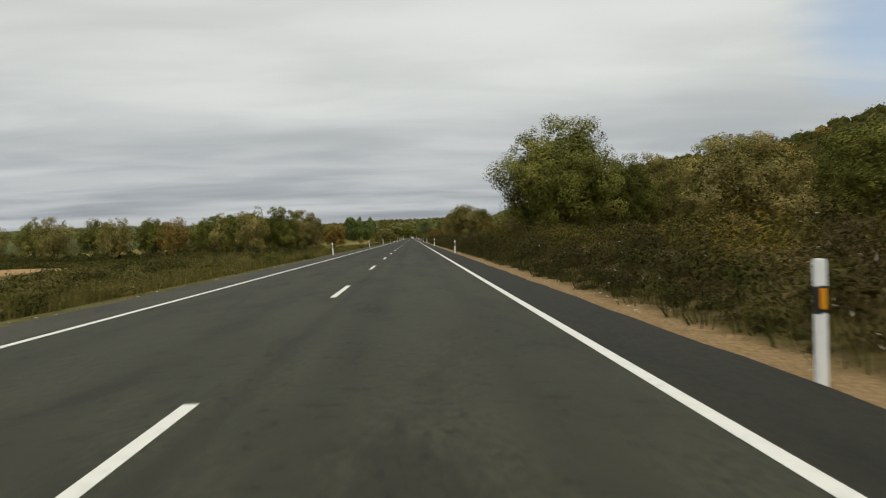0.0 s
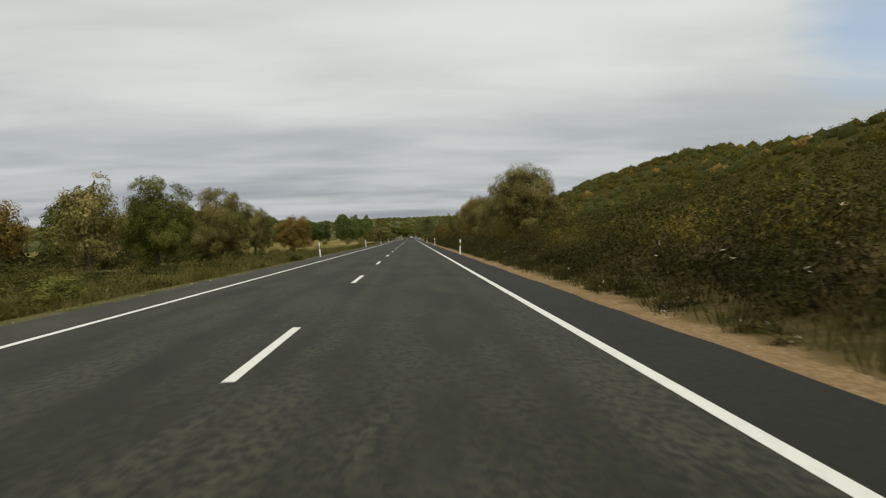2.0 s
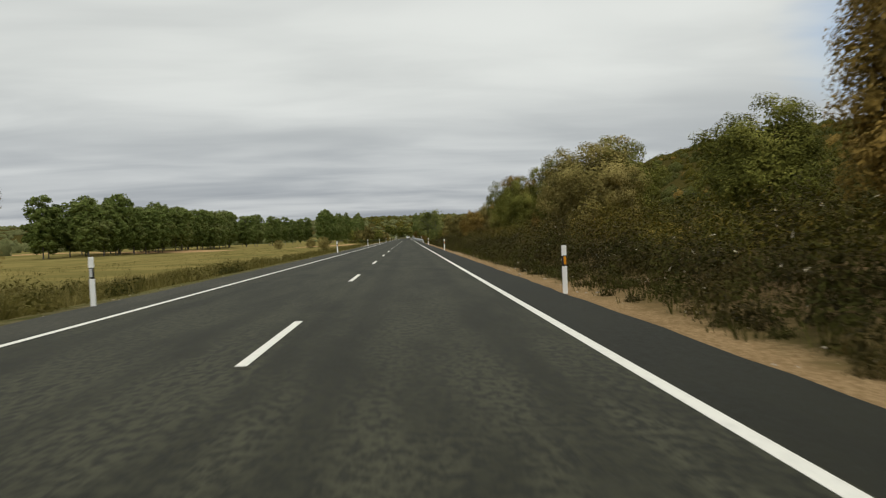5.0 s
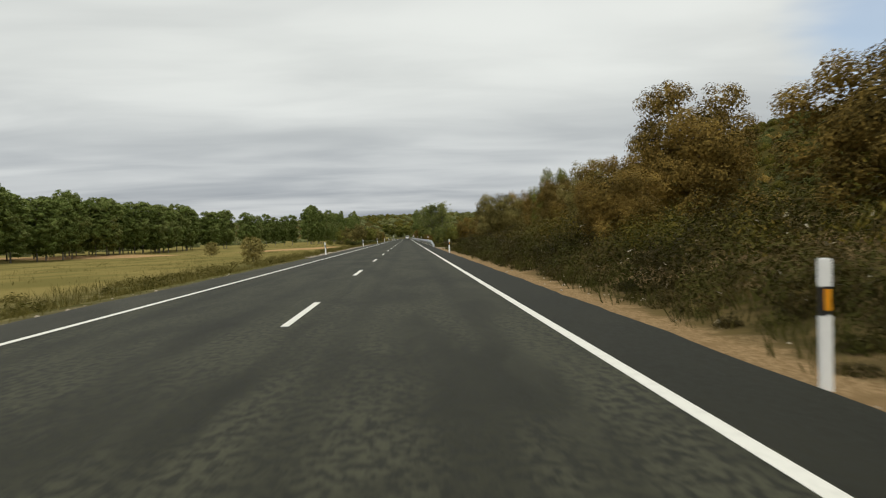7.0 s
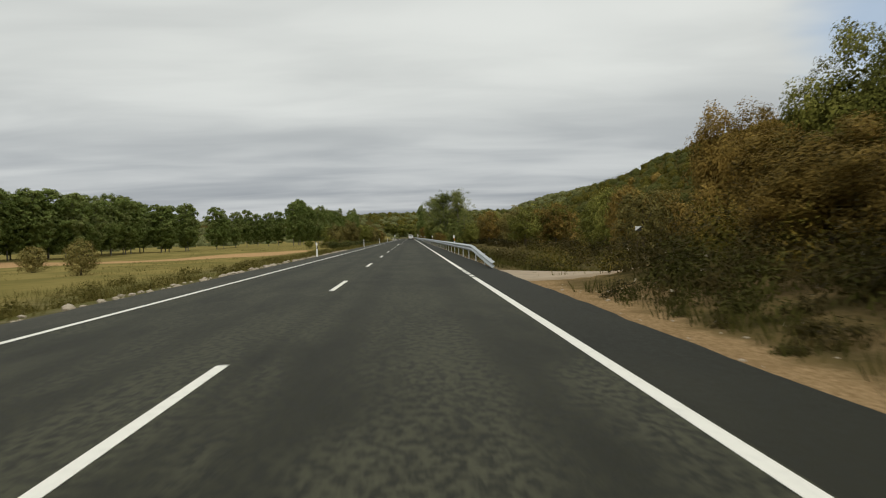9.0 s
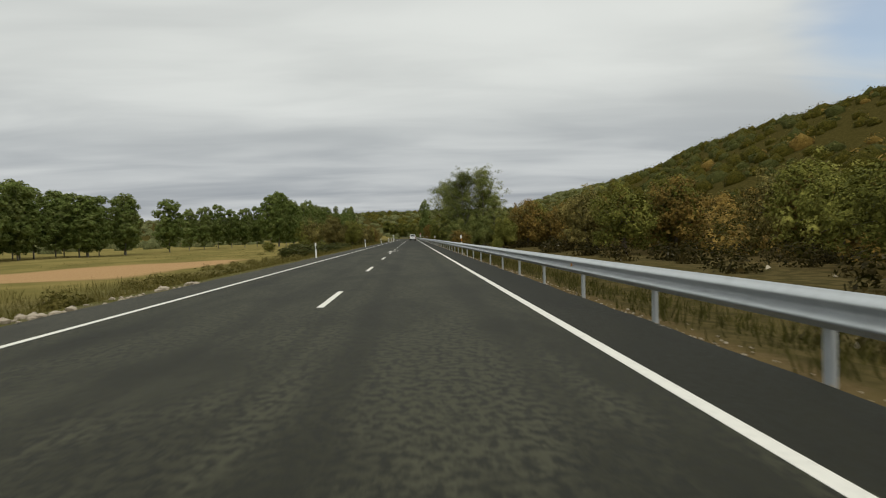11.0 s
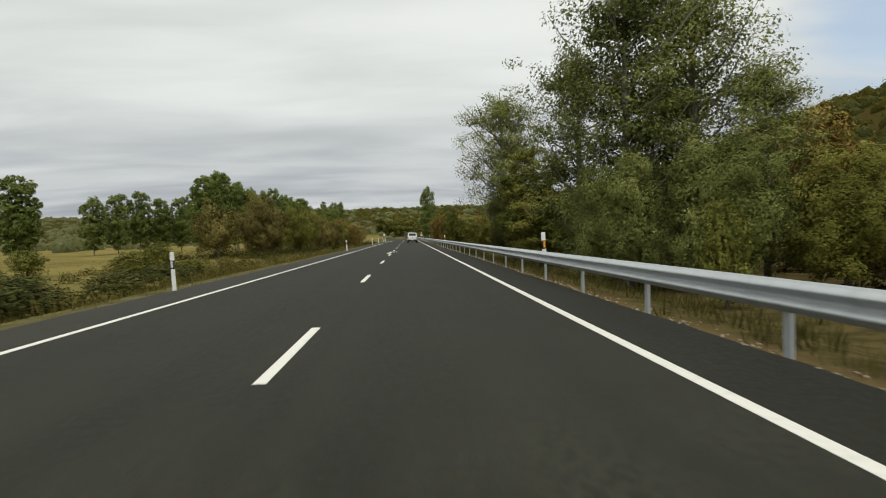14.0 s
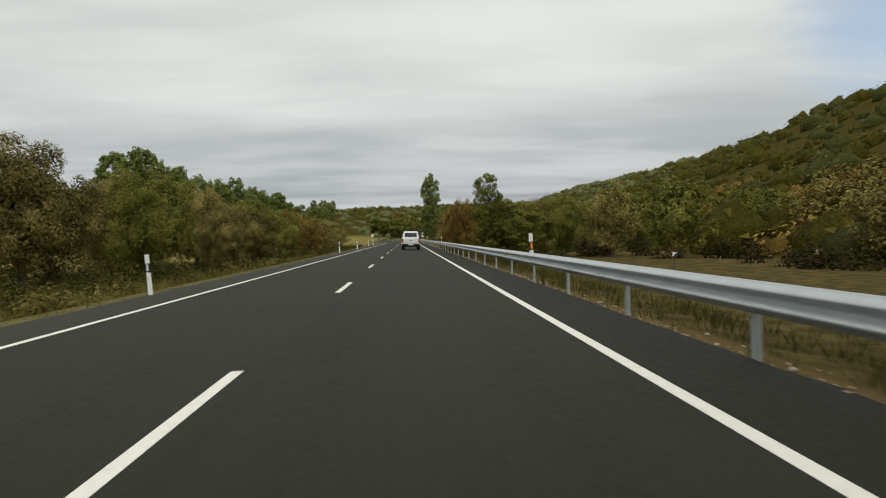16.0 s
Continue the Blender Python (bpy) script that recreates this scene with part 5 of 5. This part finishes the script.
# ---------------------------------------------------------------- pickup, signs, stones
def build_pickup(x, y):
    """A white double-cab pickup seen from behind, on the right lane."""
    thing = empty("pickup_truck", pose(x, y, float(road_top(x, y)), 0, 1.4, 0), label="white double-cab pickup truck with black bumper on the road", category="pickup truck")

    def shell(sections):
        bm = bmesh.new()
        rings = []
        for yy, wl, zl, wh, zh in sections:
            rings.append([bm.verts.new(p) for p in ((-wl, yy, zl), (wl, yy, zl), (wh, yy, zh), (-wh, yy, zh))])
        bm.faces.new(rings[0])
        bm.faces.new(rings[-1][::-1])
        for a, b in zip(rings, rings[1:]):
            for i in range(4):
                bm.faces.new((a[i], b[i], b[(i + 1) % 4], a[(i + 1) % 4]))
        bmesh.ops.recalc_face_normals(bm, faces=bm.faces)
        bmesh.ops.bevel(bm, geom=bm.edges[:], offset=0.045, segments=3, affect="EDGES", clamp_overlap=True)
        return bm
    body = part("body", shell(((0.06, 0.84, 0.52, 0.83, 1.08), (1.62, 0.87, 0.42, 0.86, 1.10), (3.9, 0.87, 0.42, 0.86, 1.12), (4.9, 0.82, 0.45, 0.78, 1.02))), M_WHITE_CAR, thing)
    cab = part("cab", shell(((1.50, 0.82, 1.06, 0.64, 1.70), (1.9, 0.84, 1.06, 0.66, 1.76), (3.2, 0.84, 1.06, 0.66, 1.74), (3.95, 0.82, 1.06, 0.70, 1.14))), M_WHITE_CAR, thing)
    part("rear_window", boxed((1.14, 0.02, 0.40), (0, 1.50, 1.42), 0.008, (-3, 0, 0)), M_GLASS, cab, "dark rear window")
    for s in (-1, 1):
        part("side_window", boxed((0.02, 1.5, 0.38), (s * 0.765, 2.5, 1.42), 0.008, (0, -s * 15, 0)), M_GLASS, cab, "dark side window")
        part("tail_light", boxed((0.13, 0.05, 0.36), (s * 0.765, 0.05, 0.88), 0.012), M_TAIL, body, "red tail light")
        part("mirror", boxed((0.16, 0.12, 0.18), (s * 0.98, 3.3, 1.18), 0.03), M_BLACK, thing, "black wing mirror")
        for yy in (0.95, 4.0):
            bm = bmesh.new()
            rod(bm, (s * 0.60, yy, 0.36), (s * 0.84, yy, 0.36), 0.36, 0.36, 24)
            bmesh.ops.bevel(bm, geom=[e for e in bm.edges if e.calc_length() < 0.12], offset=0.02, segments=2, affect="EDGES", clamp_overlap=True)
            wheel = part("wheel", bm, M_RUBBER, thing, "black tyre")
            part("rim", rod(bmesh.new(), (s * 0.80, yy, 0.36), (s * 0.845, yy, 0.36), 0.21, 0.20, 18), M_STEEL, wheel, "grey steel rim")
    part("tailgate", boxed((1.36, 0.04, 0.46), (0, 0.045, 0.83), 0.015), M_WHITE_CAR, thing)
    part("handle", boxed((0.22, 0.03, 0.06), (0, 0.02, 0.92), 0.008), M_BLACK, thing, "black tailgate handle")
    part("bumper", boxed((1.62, 0.18, 0.17), (0, -0.02, 0.50), 0.03), M_BLACK, thing, "black rear bumper")
    part("plate", boxed((0.50, 0.015, 0.11), (0, -0.115, 0.52), 0.004), M_SIGN_WHITE, thing, "blank white plate")
    part("underbody", boxed((1.3, 4.2, 0.2), (0, 2.5, 0.40), 0.03), M_RUBBER, thing)
    return thing


build_pickup(1.80, 523.0)


def disc(r, at, thick=0.03, seg=28):
    x, y, z = at
    return rod(bmesh.new(), (x, y - thick / 2, z), (x, y + thick / 2, z), r, r, seg)


def tri(r, at, thick=0.03):
    bm = disc(r, at, thick, 3)
    x, y, z = at
    top = max(bm.verts, key=lambda v: v.co.z).co - Vector(at)
    ang = math.atan2(top.x, top.z)
    bmesh.ops.rotate(bm, verts=bm.verts, cent=at, matrix=Matrix.Rotation(-ang, 3, "Y"))
    return bm


def sign_pole(thing, h):
    part("pole", boxed((0.08, 0.04, h + 0.3), (0, 0.045, (h - 0.3) / 2), 0.006), M_STEEL, thing)


def build_warning_sign(x, y):
    thing = empty("road_sign", pose(x, y, float(land(x, y))), label="triangular warning sign above a white panel on a steel pole", category="road sign")
    sign_pole(thing, 2.9)
    plate = part("triangle", tri(0.52, (0, 0, 2.45)), M_SIGN_RED, thing, "red-bordered triangle")
    part("face", tri(0.35, (0, -0.014, 2.45), 0.016), M_SIGN_WHITE, plate, "white face")
    part("panel", boxed((0.72, 0.03, 0.5), (0, 0, 1.68), 0.02), M_SIGN_WHITE, thing, "white panel")


def build_board(x, y):
    thing = empty("road_sign", pose(x, y, float(land(x, y))), label="small square white board on a steel pole", category="road sign")
    sign_pole(thing, 2.1)
    part("board", boxed((0.55, 0.03, 0.55), (0, 0, 1.85), 0.02), M_SIGN_WHITE, thing, "blank white board")


def build_estate_sign(x, y, top, turn, size=1.0):
    """A small hunting-ground board, halved black and white on the diagonal."""
    thing = empty("boundary_sign", pose(x, y, float(land(x, y)), 0, 4, turn), label="small black and white boundary board on a thin post", category="sign")
    base = float(land(x, y))
    part("stake", rod(bmesh.new(), (0, 0.02, -0.3), (0, 0.02, top - base), 0.014, 0.014, 8), M_BARK, thing)
    w, h = 0.165 * size, 0.125 * size
    for pts, mat, name in ((((-w, h), (w, h), (-w, -h)), M_SIGN_WHITE, "white_half"), (((w, h), (w, -h), (-w, -h)), M_BLACK, "black_half")):
        bm = bmesh.new()
        f = bm.faces.new([bm.verts.new((px, 0, top - base + pz)) for px, pz in pts])
        r = bmesh.ops.extrude_face_region(bm, geom=[f])
        bmesh.ops.translate(bm, verts=[g for g in r["geom"] if isinstance(g, bmesh.types.BMVert)], vec=(0, -0.006, 0))
        bmesh.ops.recalc_face_normals(bm, faces=bm.faces)
        part(name, bm, mat, thing)


build_warning_sign(5.6, 650.0)
build_board(-5.5, 601.0)
build_estate_sign(9.7, 478.0, 0.40, 10, 0.55)
build_estate_sign(14.0, 307.0, 1.25, -8)


def build_stones():
    rng = np.random.default_rng(63)
    chunks = []
    for i in range(1700):
        y = rng.uniform(-5, 560)
        if rng.uniform() < 0.72:
            x = rng.uniform(4.9, 6.0) if y < 288 else rng.uniform(4.85, 5.3)
        else:
            x = -rng.uniform(4.98, 5.5)
        s = 0.010 + (0.034 if y < 288 else 0.012) * rng.uniform() ** 3
        if i % 4 == 0 and math.sin(i * 0.37) > -0.4:
            x, y, s = -5.05 - 0.55 * rng.uniform() ** 2, rng.uniform(262, 345), 0.04 + 0.09 * rng.uniform() ** 2
        v = ICO1_V * rng.uniform(0.7, 1.2, (12, 1)) * np.array([s * 1.3, s, s * 0.7]) + np.array([x, y, float(land(x, y)) + s * 0.25])
        chunks.append((v, None, ICO1_T))
    for i in range(1300):
        y, s = rng.uniform(294, 500), 0.008 + 0.020 * rng.uniform() ** 2
        x = 4.80 + 0.22 * rng.uniform() ** 1.5
        v = ICO1_V * rng.uniform(0.7, 1.2, (12, 1)) * np.array([s * 1.3, s, s * 0.7]) + np.array([x, y, float(land(x, y)) + 0.03])
        chunks.append((v, None, ICO1_T))
    v, q, t = gather(chunks)
    tagged(part("gravel", mesh_from("gravel", v, q, t, M_STONE)), "loose pale stones along the road edge", "gravel", kind="stuff")


build_stones()
bm = bmesh.new()
bmesh.ops.create_icosphere(bm, subdivisions=2, radius=0.075, matrix=pose(5.0, 370.3, float(land(5.0, 370.3)) + 0.05))
for v in bm.verts:
    v.co += Vector((noise.noise(v.co * 9) * 0.03, noise.noise(v.co * 9 + Vector((5, 0, 0))) * 0.03, noise.noise(v.co * 7) * 0.05))
tagged(part("stone", bm, M_STONE), "pale whitish stone at the foot of the guard rail", "stone")
